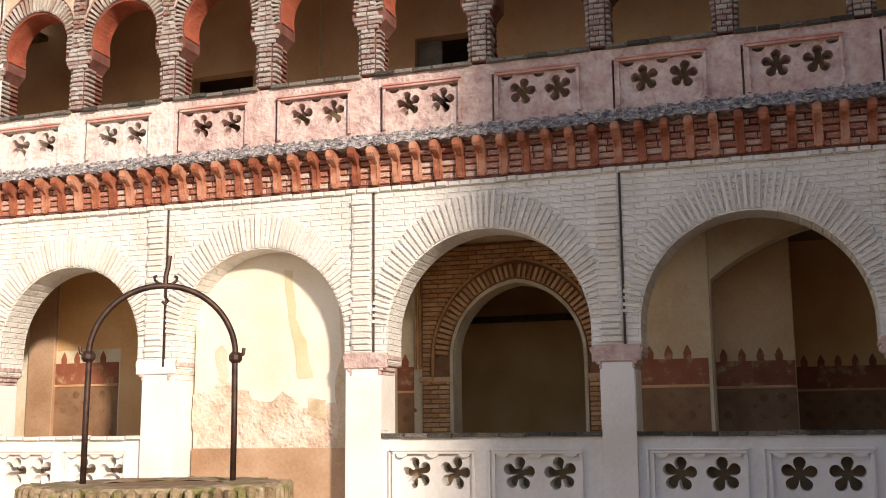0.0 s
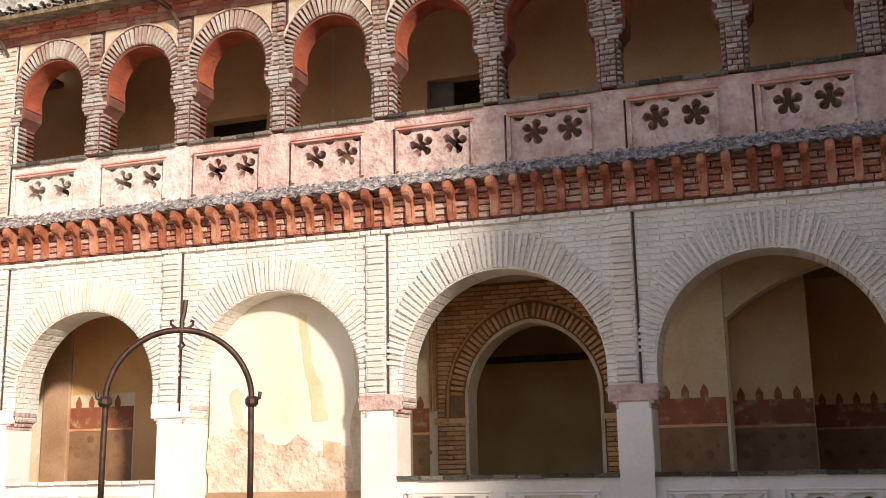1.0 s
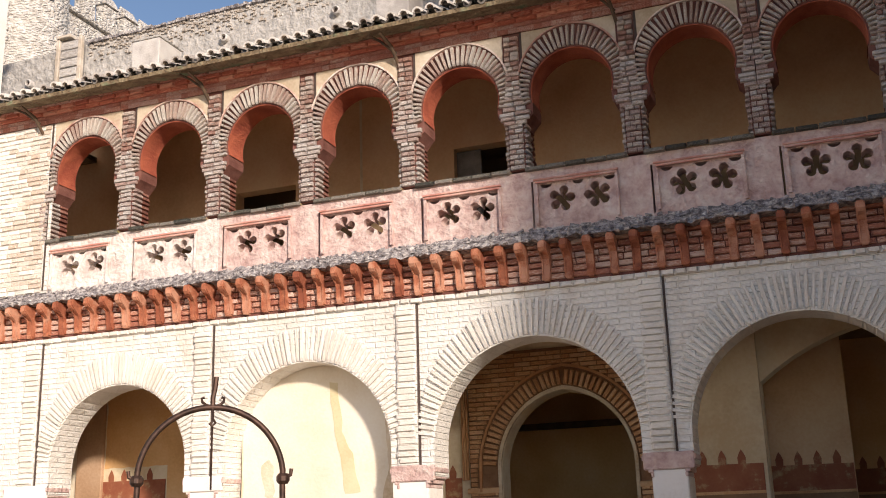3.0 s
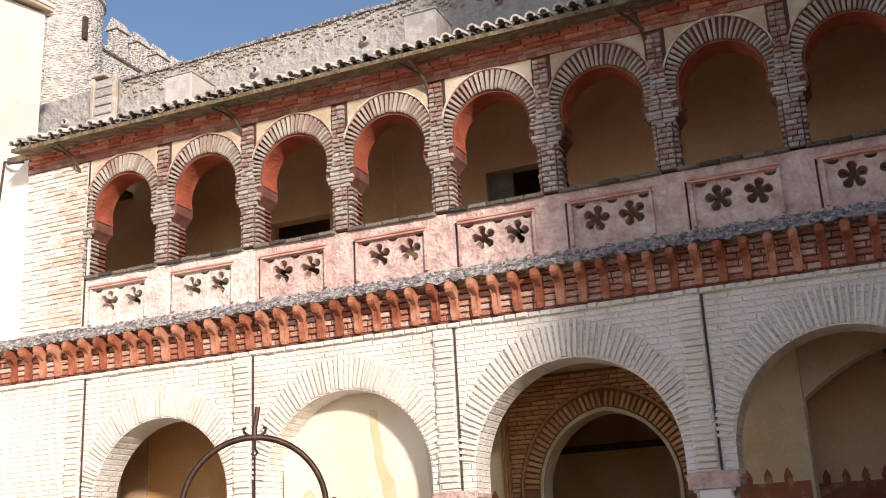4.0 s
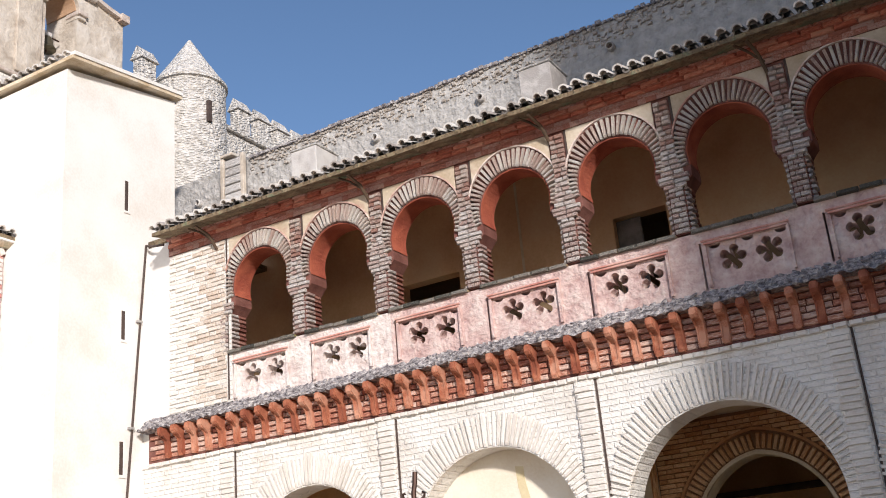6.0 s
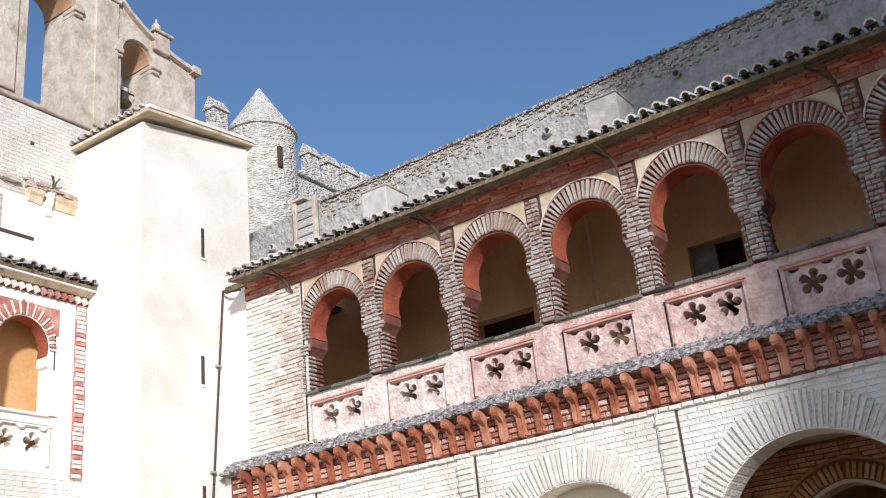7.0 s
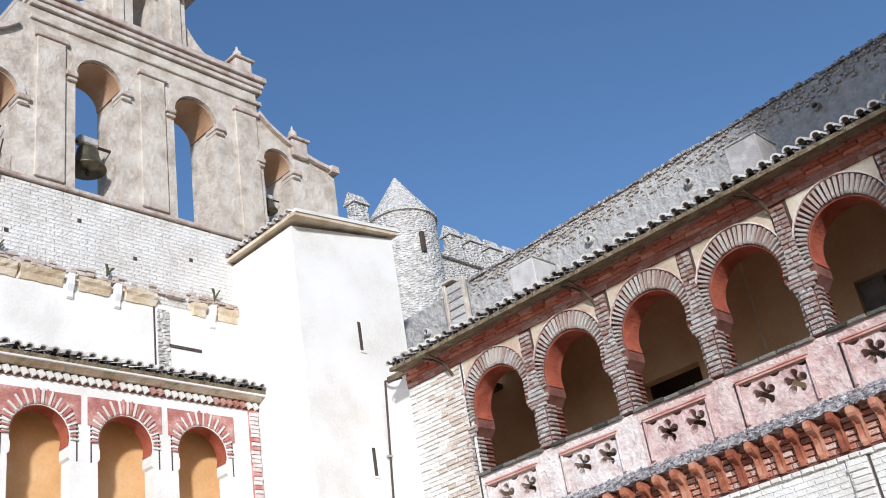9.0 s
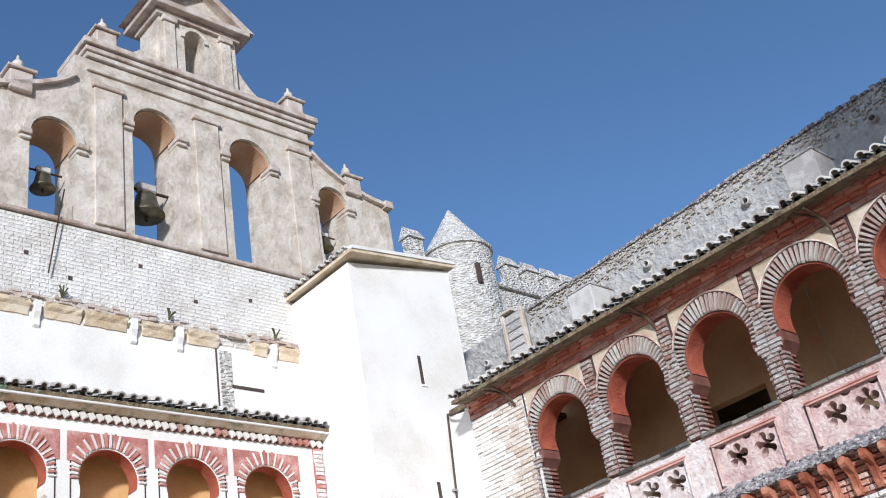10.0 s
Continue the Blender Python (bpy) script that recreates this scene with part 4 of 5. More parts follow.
# a band of bare rubble under the top, and a thin crest of broken tile
bm = bmesh.new()
for row in range(6):
    u = -12.2
    while u < 4.2:
        w = rnd.uniform(0.03, 0.09)
        if rnd.random() < 0.85 - 0.10 * row:
            z = wall_top(u) - 0.062 * (row + 1) + rnd.uniform(-.03, .03)
            h, d = rnd.uniform(0.025, 0.065), rnd.uniform(0.015, 0.045)
            k = rnd.uniform(0.6, 0.9)
            lo = [bm.verts.new(p) for p in ((u, 2.5, z), (u + w, 2.5, z + rnd.uniform(-.01, .01)), (u + w, 2.5, z + h), (u, 2.5, z + h))]
            hi = [bm.verts.new((u + w / 2 + (v.co.x - u - w / 2) * k, 2.5 - d, z + h / 2 + (v.co.z - z - h / 2) * k)) for v in lo]
            bm.faces.new(hi)
            for i in range(4):
                bm.faces.new((lo[i], lo[(i + 1) % 4], hi[(i + 1) % 4], hi[i]))
        u += w * rnd.uniform(1.0, 1.4)
tagged(part("rubble", bm, RUBBLE, pw, "band of bare rubble along the top"), kind="stuff")
bm = bmesh.new()
u = -12.2
while u < 4.2:
    w = rnd.uniform(0.07, 0.12)
    box(bm, u, u + w * 0.8, 2.44 + rnd.uniform(-.02, .02), 2.92, wall_top(u) - 0.012, wall_top(u) + rnd.uniform(0.02, 0.055))
    u += w
tagged(part("crest", bm, ROUGH_LEDGE, pw, "thin dark crest of broken tiles"), kind="stuff")
pier = structure(part("pier_roof", boxed(-12.80, -12.30, 2.38, 2.6, 8.6, 10.60, 0.01), MORTAR_GREY), "short grey brick pier with rendered edges against the wall", "pier", NORTH)
for u in (-12.84, -12.34):
    part("edge", boxed(u, u + 0.08, 2.33, 2.42, 8.6, 10.64, 0.01), BELFRY, pier)
for k in range(11):
    piece("brick", GREY_BRICK, pier, -12.55, 2.385, 8.72 + 0.178 * k, 0.40, 0.03 * rnd.uniform(.7, 1.2), 0.15)
part("cap", boxed(-12.82, -12.5, 2.30, 2.6, 10.64, 10.70, 0.01), BELFRY, pier)
for x, z in ((-13.5, 9.94), (-9.3, 10.02), (-7.15, 10.08), (-4.77, 10.18), (-2.5, 10.22)):
    h = tagged(new("drain_spout"), "short pale round drain pipe end in the wall", "drain", "drains")
    h.matrix_world = NORTH @ Matrix.Translation((x, 2.5, z)) @ Matrix.Rotation(radians(90), 4, "X")
    part("pipe", turned(bmesh.new(), [(0.075, -0.02), (0.075, 0.09), (0.055, 0.11), (0.05, 0.09), (0.05, 0.03)], 14), GREY_BRICK, h)
    # a dark plug paints the shade inside the pipe
    part("bore", turned(bmesh.new(), [(0.048, 0.0), (0.048, 0.05)], 12), DARK_LINE, h)
for x in (-9.84, -5.53, -1.22):
    cb = tagged(new("roof_box"), "small pale grey rendered box on the roof", "vent box", "roof boxes")
    cb.matrix_world = NORTH @ Matrix.Translation((x, 1.0, 8.4))
    part("body", boxed(-0.26, 0.26, 0, 0.62, 0, 1.05, 0.01), GREY_BRICK, cb)
    part("cap", boxed(-0.28, 0.28, -0.02, 0.64, 1.05, 1.085, 0.01), GREY_WALL, cb)

# ---------------------------------------------------------------- belfry wall (local u = y)
AX = 8.65


def niche_loop(c, hw, z0, top):
    return [(c - hw, z0), (c + hw, z0)] + arc(c, top - hw, hw, hw, 0, 180, 16)


def shoulder(s):
    """Falling curve from the main body to the low outer end."""
    return [(AX + s * (2.50 + 1.85 * f), 14.36 - 0.75 * math.sin(f * math.pi / 2) ** 0.8 if f < 1 else 13.58) for f in [k / 10 for k in range(11)]]


out = [(AX - 4.4, 11.35), (AX + 4.4, 11.35), (AX + 4.4, 13.5)] + shoulder(1)[::-1] + [(AX + 2.50, 14.9), (AX - 2.50, 14.9)] + shoulder(-1) + [(AX - 4.4, 13.5)]
OPEN = [(5.80, 0.40, 13.34), (7.66, 0.44, 14.2), (9.64, 0.46, 14.2), (11.55, 0.36, 13.68)]
bel = structure(part("wall_belfry", prism(bmesh.new(), out, [niche_loop(c, hw, 11.42, top) for c, hw, top in OPEN], 0.0, 0.85), BELFRY),
                "weathered grey rendered bell gable with arched openings", "bell gable", BELL)
structure(part("wall_belfry_brick", boxed(1.0, 12.9, 0.0, 0.9, 9.62, 11.30), BELFRY_BRICK), "limewashed old brick wall under the bell gable", "wall", BELL)
structure(part("wall_belfry_plaster", boxed(1.0, 12.9, -0.02, 0.85, 8.0, 9.62), PLAIN_WHITE), "white plastered wall below the brick", "wall", BELL)
structure(part("string_course_belfry", boxed(1.0, 13.1, -0.06, 0.9, 11.32, 11.40, 0.015), BELFRY_TRIM), "projecting stone string course", "trim", BELL)
for c, hw, top in OPEN:
    f = bmesh.new()
    lo, hi = arc(c, top - hw, hw, hw, 0, 180, 18), arc(c, top - hw, hw + 0.12, hw + 0.12, 0, 180, 18)
    prism(f, lo + hi[::-1], [], -0.05, 0.004)
    part("archivolt", f, BELFRY, bel)
    so = bmesh.new()
    q = arc(c, top - hw, hw - 0.006, hw - 0.006, 0, 180, 18)
    q2 = arc(c, top - hw, hw - 0.03, hw - 0.03, 180, 0, 18)
    prism(so, q + q2, [], 0.03, 0.82)
    part("soffit", so, BROWN_WASH, bel, "brown ochre plaster soffit")
    for s in (-1, 1):
        part("impost_cap", boxed(min(c + s * (hw - .01), c + s * (hw + .17)), max(c + s * (hw - .01), c + s * (hw + .17)), -0.06, 0.3, top - hw - 0.19, top - hw - 0.13, 0.01), BELFRY, bel)
    for s in (-1, 1):
        part("impost", boxed(min(c + s * (hw - .02), c + s * (hw + .2)), max(c + s * (hw - .02), c + s * (hw + .2)), -0.08, 0.3, top - hw - 0.10, top - hw, 0.012), BELFRY_TRIM, bel)
for u in (6.76, 8.72, 10.83):
    w = 0.26
    part("pilaster", boxed(u - w, u + w, -0.05, 0.004, 11.45, 14.28, 0.01), BELFRY, bel)
    part("capital", boxed(u - w - 0.04, u + w + 0.04, -0.09, 0.004, 14.28, 14.38, 0.012), BELFRY_TRIM, bel)
co = structure(new("cornice_belfry"), "stepped reddish stone cornice of the bell gable", "cornice", BELL)
for k, (z0, z1, d) in enumerate(((14.62, 14.72, 0.05), (14.92, 15.02, 0.07), (15.04, 15.14, 0.10), (15.17, 15.30, 0.15))):
    part("moulding", boxed(6.42 - d, AX + 2.56 + d, -d, 0.85 + d, z0, z1, 0.012), BELFRY_TRIM if k > 1 else BELFRY, co)
up = structure(part("wall_belfry_top", prism(bmesh.new(), [(7.84, 15.30), (9.55, 15.30), (9.55, 16.62), (7.84, 16.62)], [niche_loop(8.60, 0.22, 15.36, 16.5)], 0.0, 0.75), BELFRY),
               "small upper stage of the bell gable with an arched opening", "bell gable", BELL)
for u in (8.05, 9.30):
    part("pilaster", boxed(u - .12, u + .12, -0.05, 0.004, 15.34, 16.5, 0.01), BELFRY, up)
    part("capital", boxed(u - .16, u + .16, -0.09, 0.004, 16.5, 16.62, 0.01), BELFRY_TRIM, up)
part("archivolt", prism(bmesh.new(), arc(8.60, 16.28, 0.22, 0.22, 0, 180, 12) + arc(8.60, 16.28, 0.30, 0.30, 180, 0, 12), [], -0.04, 0.004), BELFRY, up)
for k, (z0, z1, d) in enumerate(((16.62, 16.74, 0.08), (16.74, 16.88, 0.24))):
    part("moulding", boxed(7.84 - d, 9.55 + d, -d, 0.75 + d, z0, z1, 0.012), BELFRY_TRIM, up)
part("pediment", prism(bmesh.new(), [(7.75, 16.88), (9.64, 16.88), (8.695, 17.60)], [], 0.0, 0.75), BELFRY, up)
for s in (-1, 1):
    pts = [(8.695 + s * 1.22, 16.88), (8.695, 17.76), (8.695, 17.60), (8.695 + s * 0.94, 16.88)]
    part("raking_cornice", prism(bmesh.new(), pts, [], -0.22, 0.95), BELFRY_TRIM, up)
for s in (-1, 1):
    cv = [(8.695 + s * (0.855 + 1.1 * f), 15.36 + 0.85 * (1 - f) ** 2.6) for f in [k / 10 for k in range(11)]]
    part("volute", prism(bmesh.new(), cv + [(8.695 + s * 1.955, 15.30), (8.695 + s * 0.855, 15.30)], [], 0.1, 0.6), BELFRY, up)
for s in (-1, 1):
    cap = bmesh.new()
    sh = shoulder(s)
    prism(cap, [(u, z + 0.0) for u, z in sh] + [(u, z + 0.085) for u, z in sh[::-1]], [], -0.10, 0.93)
    part("shoulder_coping", cap, BELFRY_TRIM, bel)
    part("end_cap", boxed(AX + s * 4.35 - 0.1, AX + s * 4.35 + 0.1, -0.14, 0.97, 13.55, 13.71), BELFRY_TRIM, bel)
for u, z in ((6.72, 15.30), (AX + 2.2, 15.30), (12.12, 13.76), (5.2, 13.76)):
    pn = tagged(new("pinnacle"), "small stone pinnacle with a ball finial", "pinnacle", "pinnacles")
    pn.matrix_world = BELL @ Matrix.Translation((u, 0.10, z))
    part("base", boxed(-0.2, 0.2, -0.2, 0.2, -0.1, 0.30, 0.02), BELFRY_TRIM, pn)
    part("cap", boxed(-0.25, 0.25, -0.25, 0.25, 0.30, 0.36, 0.01), BELFRY_TRIM, pn)
    part("finial", turned(bmesh.new(), [(0.14, 0.36), (0.07, 0.44), (0.10, 0.52), (0.09, 0.60), (0.03, 0.68), (0.02, 0.76)], 12), BELFRY, pn, smooth=True)


def bell(u, z, s):
    b = tagged(new("bell"), "old greenish bronze bell hung on an iron beam", "bell", "bells")
    b.matrix_world = BELL @ Matrix.Translation((u, 0.4, z)) @ Matrix.Scale(s, 4)
    part("cup", turned(bmesh.new(), [(0.34, 0.0), (0.33, 0.04), (0.25, 0.16), (0.21, 0.32), (0.19, 0.44), (0.12, 0.50), (0.03, 0.52)], 24), BRONZE, b, smooth=True)
    part("headstock", boxed(-0.2, 0.2, -0.09, 0.09, 0.52, 0.70, 0.03), GREY_BRICK, b, "weathered pale headstock")
    part("beam", tube(bmesh.new(), [(-0.52, 0, 0.56), (0.52, 0, 0.56)], 0.03), IRON, b)
    part("clapper", turned(bmesh.new(), [(0.015, 0.4), (0.015, 0.0), (0.05, -0.05), (0.03, -0.1)], 8), IRON, b)


bell(7.66, 12.14, 0.95)
bell(5.80, 12.15, 0.62)
bell(11.55, 12.45, 0.55)
# hanging bell rope from the string course
rp = tagged(new("bell_rope"), "thin dark bell rope hanging down the wall", "rope")
rp.matrix_world = BELL
part("rope", tube(bmesh.new(), [(5.95, -0.1, 11.9), (5.85, -0.12, 11.3), (5.72, -0.08, 10.3)], 0.012, 6), IRON, rp)

# broken stucco moulding along the brick
mo = structure(new("moulding_remains"), "broken remains of an ochre stucco moulding", "moulding", BELL)
for a, b in ((3.4, 4.4), (4.6, 5.45), (5.68, 6.24), (6.30, 6.99), (7.26, 7.80), (8.08, 8.65), (9.34, 9.63), (9.88, 10.30)):
    bm = bmesh.new()
    prof = [(0.0, 9.54), (-0.045, 9.55), (-0.055, 9.60), (-0.07, 9.66), (-0.11, 9.71), (-0.125, 9.77), (0.0, 9.79)]
    n = max(3, int((b - a) / 0.09))
    rings = []
    for i in range(n + 1):
        u = a + (b - a) * i / n
        rings.append([bm.verts.new((u + (rnd.uniform(-.03, .03) if i in (0, n) else 0), y * rnd.uniform(.88, 1.06), z + rnd.uniform(-.008, .008))) for y, z in prof])
    for p, q in zip(rings, rings[1:]):
        for i in range(len(prof)):
            j = (i + 1) % len(prof)
            bm.faces.new((p[i], q[i], q[j], p[j]))
    bm.faces.new(rings[0])
    bm.faces.new(rings[-1][::-1])
    part("length", bm, STUCCO, mo)
for u in (4.5, 5.56, 7.12, 7.93, 9.74):
    pr = [(0.0, 9.40), (-0.03, 9.37), (-0.06, 9.40), (-0.06, 9.50), (-0.11, 9.60), (-0.13, 9.78), (0.0, 9.79)]
    bm = bmesh.new()
    a4, b4 = ([bm.verts.new((u + d, y, z)) for y, z in pr] for d in (-0.05, 0.05))
    bm.faces.new(a4)
    bm.faces.new(b4[::-1])
    for i in range(len(pr)):
        bm.faces.new((a4[i], b4[i], b4[(i + 1) % len(pr)], a4[(i + 1) % len(pr)]))
    part("bracket", bm, PLAIN_WHITE, mo, "whitewashed bracket")
# ragged line of broken rubble above, with weeds
bm = bmesh.new()
for row in range(3):
    u = 3.4
    while u < 10.3:
        w = rnd.uniform(0.05, 0.17)
        if rnd.random() < 0.85 - 0.22 * row:
            z = 9.80 + 0.055 * row + rnd.uniform(-.015, .02)
            box(bm, u, u + w * 0.93, -rnd.uniform(0.02, 0.11 - 0.025 * row), 0.0, z, z + rnd.uniform(0.03, 0.06))
        u += w
tagged(part("rubble", bm, BELFRY_TRIM, mo, "ragged line of broken brick"), kind="stuff")
for u in (4.3, 5.95, 7.75, 9.80):
    for k in range(5):
        du, h = rnd.uniform(-.06, .06), rnd.uniform(0.1, 0.22)
        part("weed", tube(bmesh.new(), [(u, -0.06, 9.90), (u + du * .6, -0.10, 9.90 + h * .6), (u + du * 1.6, -0.13, 9.90 + h)], 0.014, 5), WEED, mo)
# the holes are flat dark squares, their shade put into the colour
for u, z in ((6.1, 10.3), (7.3, 10.8), (8.3, 10.35), (9.4, 10.6), (5.4, 10.6)):
    part("putlog_hole", boxed(u - 0.035, u + 0.035, -0.006, 0.0, z, z + 0.07), DARK_LINE, mo)
part("rubble_patch", boxed(8.66, 8.92, -0.030, 0.0, 8.35, 9.55, 0.02), STONE, mo)
part("panel_edge", boxed(8.60, 8.63, -0.032, 0.0, 8.35, 9.56, 0.004), DARK_LINE, mo)
part("lintel", boxed(8.88, 9.5, -0.04, 0.0, 8.88, 8.93), DARK_LINE, mo)

# ---------------------------------------------------------------- fortified church beyond the corner
CH = Matrix.Translation((-18, 0, 0)) @ Matrix.Rotation(radians(90), 4, "Z")
structure(part("wall_church", boxed(14.0, 40.0, 0.0, 1.0, 0, 15.45), STONE), "pale rubble stone church wall", "wall", CH)
structure(part("string_course_church", boxed(14.0, 40.0, -0.12, 1.0, 15.30, 15.42, 0.02), STONE), "projecting stone string course", "trim", CH)
for u in [17.55] + [21.27 + 0.88 * k for k in range(9)]:
    mb = tagged(new("merlon"), "stone merlon with a small pitched cap", "merlon", "merlons")
    mb.matrix_world = CH @ Matrix.Translation((u, 0, 15.45))
    part("block", boxed(-0.26, 0.26, 0, 0.32, 0, 0.74, 0.02), STONE, mb)
    bm = bmesh.new()
    b4 = [bm.verts.new(p) for p in ((-.31, -.06, .74), (.31, -.06, .74), (.31, .38, .74), (-.31, .38, .74))]
    r2 = [bm.verts.new(p) for p in ((-.29, 0.16, 1.12), (.29, 0.16, 1.12))]
    bm.faces.new(b4)
    for f in ((b4[0], b4[1], r2[1], r2[0]), (b4[2], b4[3], r2[0], r2[1]), (b4[1], b4[2], r2[1]), (b4[3], b4[0], r2[0])):
        bm.faces.new(f)
    part("cap", bm, STONE, mb)
tr = tagged(new("turret"), "round rubble stone turret with a conical cap", "turret")
tr.matrix_world = CH @ Matrix.Translation((19.36, 0.3, 0))
part("shaft", turned(bmesh.new(), [(0.97, 0), (0.97, 16.12)], 40), STONE, tr, smooth=False)
part("cap_ring", turned(bmesh.new(), [(0.97, 16.12), (1.03, 16.14), (1.03, 16.22), (0.97, 16.26)], 40), STONE, tr)
part("cone", turned(bmesh.new(), [(1.0, 16.24), (0.5, 17.0), (0.04, 17.74)], 28), STONE, tr)
# dark box painted as the shade inside the slit
part("slit_window", boxed(-0.35, -0.23, -1.0, -0.86, 14.80, 15.42), DARK_LINE, tr)

# ---------------------------------------------------------------- back wall of the lower gallery with its portal
# the back wall lies 1.8 m behind the arcade
BK = Matrix.Translation((0, 0, 1.55 * 0.08)) @ Matrix.Scale(0.92, 4) @ Matrix.Translation((0, 15.0, 0))


def pointed(c, hw, z0, spring, k, n=14):
    """Jambs and a slightly pointed arch, from the left foot over the apex to the right foot."""
    r = hw * (1 + k)
    top = math.degrees(math.acos(k / (1 + k)))
    le = [(c + hw * k - r * math.cos(radians(top * i / n)), spring + r * math.sin(radians(top * i / n))) for i in range(n + 1)]
    return [(c - hw, z0)] + le + [(2 * c - u, z) for u, z in le[-2::-1]] + [(c + hw, z0)]


PC, PR = -3.80, 0.97
portal = pointed(PC, PR, 0.12, 2.52, 0.12)
recess = [(-1.06, 0.12)] + arc(1.0, 1.05, 3.2, 3.2, 130.1, 49.9, 16) + [(3.06, 0.12)]
outw = [(-14.2, 0.12)] + portal + recess + [(4.3, 0.12), (4.3, 4.75), (-14.2, 4.75)]
structure(part("wall_gallery_lower", prism(bmesh.new(), outw, [], 0.0, 0.35), FRESCO), "worn ochre frescoed wall of the lower gallery", "wall", BK)
structure(part("wall_room_beyond", boxed(-8, 4.3, 3.0, 3.3, 0, 4.45), ORANGE), "dim brown wall of the room beyond the portal", "wall", BK)
structure(part("wall_room_side", boxed(-7.3, -7, 0.35, 3.0, 0, 4.45), ORANGE), "dim brown side wall", "wall", BK)
# dark brown here paints in the dimness of the room
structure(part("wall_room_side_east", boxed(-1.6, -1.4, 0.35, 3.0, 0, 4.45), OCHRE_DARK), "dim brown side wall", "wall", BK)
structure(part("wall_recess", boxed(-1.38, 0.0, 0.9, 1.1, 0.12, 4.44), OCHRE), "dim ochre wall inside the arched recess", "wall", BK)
# ceiling darkened by colour to match the dim room
structure(part("ceiling_room", boxed(-7.3, 4.3, 0.36, 3.3, 4.45, 4.6), OCHRE_DARK), "room ceiling coloured dark for shade", "ceiling", BK)
structure(part("floor_room", boxed(-7.0, 4.3, 0.0, 3.0, 0.0, 0.12), FRESCO), "pale worn floor", "floor", BK)
structure(part("beam_room", boxed(-7.0, -1.6, 2.8, 3.0, 3.32, 3.42, 0.01), WOOD), "dark wooden beam across the room", "beam", BK)

# brick surround of the portal
po = structure(part("portal_backing", prism(bmesh.new(), [(-5.26, 0.12)] + pointed(PC, PR + 0.02, 0.12, 2.52, 0.12) + [(-2.34, 0.12), (-2.34, 4.22), (-5.26, 4.22)], [], -0.03, 0.004), MORTAR_BROWN),
               "ochre brick portal surround with a pointed arch", "portal", BK)
z, row = 0.95, 0
while z < 4.18:
    if z < 2.2:
        reach = PR + 0.06
    elif z < 2.55:
        reach = PR + 0.37
    else:
        rr = PR * 1.12 + 0.36
        reach = max(0.0, math.sqrt(max(0.0, rr * rr - (z - 2.52) ** 2)) - 0.12 * PR)
    for x0, x1 in ((-5.25, PC - reach), (PC + reach, -2.35)):
        u = x0 + (0.0 if row % 2 else -0.12)
        while u < x1 - 0.02:
            p, q = max(u, x0), min(u + 0.245, x1)
            if q - p > 0.03:
                piece("brick", OCHRE_BRICK, po, (p + q) / 2, -0.022, z, (q - p) * 0.96, 0.036 * rnd.uniform(.8, 1.3), 0.054)
            u += 0.245
    z += 0.068
    row += 1
for q, wd, d in ((0.0, 0.05, 0.07), (0.30, 0.035, 0.075)):
    a = pointed(PC, PR + q, 2.2 if q else 0.12, 2.52, 0.12)
    b = pointed(PC, PR + q + wd, 2.2 if q else 0.12, 2.52, 0.12)
    part("roll_moulding", prism(bmesh.new(), a + b[::-1], [], -d, -0.02), STUCCO if q == 0 else OCHRE_BRICK, po, "pale stone roll moulding" if q == 0 else "")
r0 = PR * 1.12
for sgn in (-1, 1):
    for k in range(22):
        ang = radians(2 + 82 * (k + 0.5) / 22)
        rr = r0 + 0.18
        u, z = PC - sgn * PR * 0.12 + sgn * rr * math.cos(ang), 2.52 + rr * math.sin(ang)
        piece("voussoir", OCHRE_BRICK, po, u, -0.03, z, 0.054, 0.06, 0.21, (math.pi / 2 - ang) * sgn)
for k, u in enumerate((-5.36, -5.325, -5.29)):
    part("rib", boxed(u - 0.012, u + 0.012, -0.05 - 0.01 * (k % 2), 0.004, 2.38, 3.86, 0.004), OCHRE_BRICK, po)
part("impost", boxed(-5.30, -4.80, -0.07, 0.0, 2.18, 2.26, 0.012), OCHRE_BRICK, po)
part("impost", boxed(-2.80, -2.34, -0.07, 0.0, 2.18, 2.26, 0.012), OCHRE_BRICK, po)


def dado(name, u0, u1, top, m, d=-0.012):
    """A painted dado: a red band with pointed finials over panels of round flowers."""
    da = structure(part(name, boxed(u0, u1, d, 0.004, 0.12, top - 0.36), DADO_BROWN), "painted brown dado with rosettes and a red band", "dado", m)
    part("band", boxed(u0, u1, d - 0.006, 0.004, top - 0.35, top, 0.004), DADO, da)
    part("border", boxed(u0, u1, d - 0.012, 0.004, top - 0.39, top - 0.35, 0.004), OCHRE_BRICK, da)
    u = u0 + 0.12
    while u < u1 - 0.08:
        part("finial", prism(bmesh.new(), [(u - 0.05, top), (u + 0.05, top), (u + 0.055, top + 0.08), (u + 0.03, top + 0.14), (u, top + 0.19), (u - 0.03, top + 0.14), (u - 0.055, top + 0.08)], [], d, 0.004), DADO, da)
        u += 0.255
    u = u0 + 0.15
    while u < u1 - 0.1:
        for zz in (top - 0.52, top - 0.76):
            part("rosette", prism(bmesh.new(), petals(u, zz, 0.026, 0.04), [], d - 0.008, 0.0), PAINT_BROWN, da)
        part("stud", prism(bmesh.new(), arc(u + 0.12, top - 0.64, 0.03, 0.03, 0, 330, 8), [], d - 0.008, 0.0), PAINT_BROWN, da)
        u += 0.25
    return da


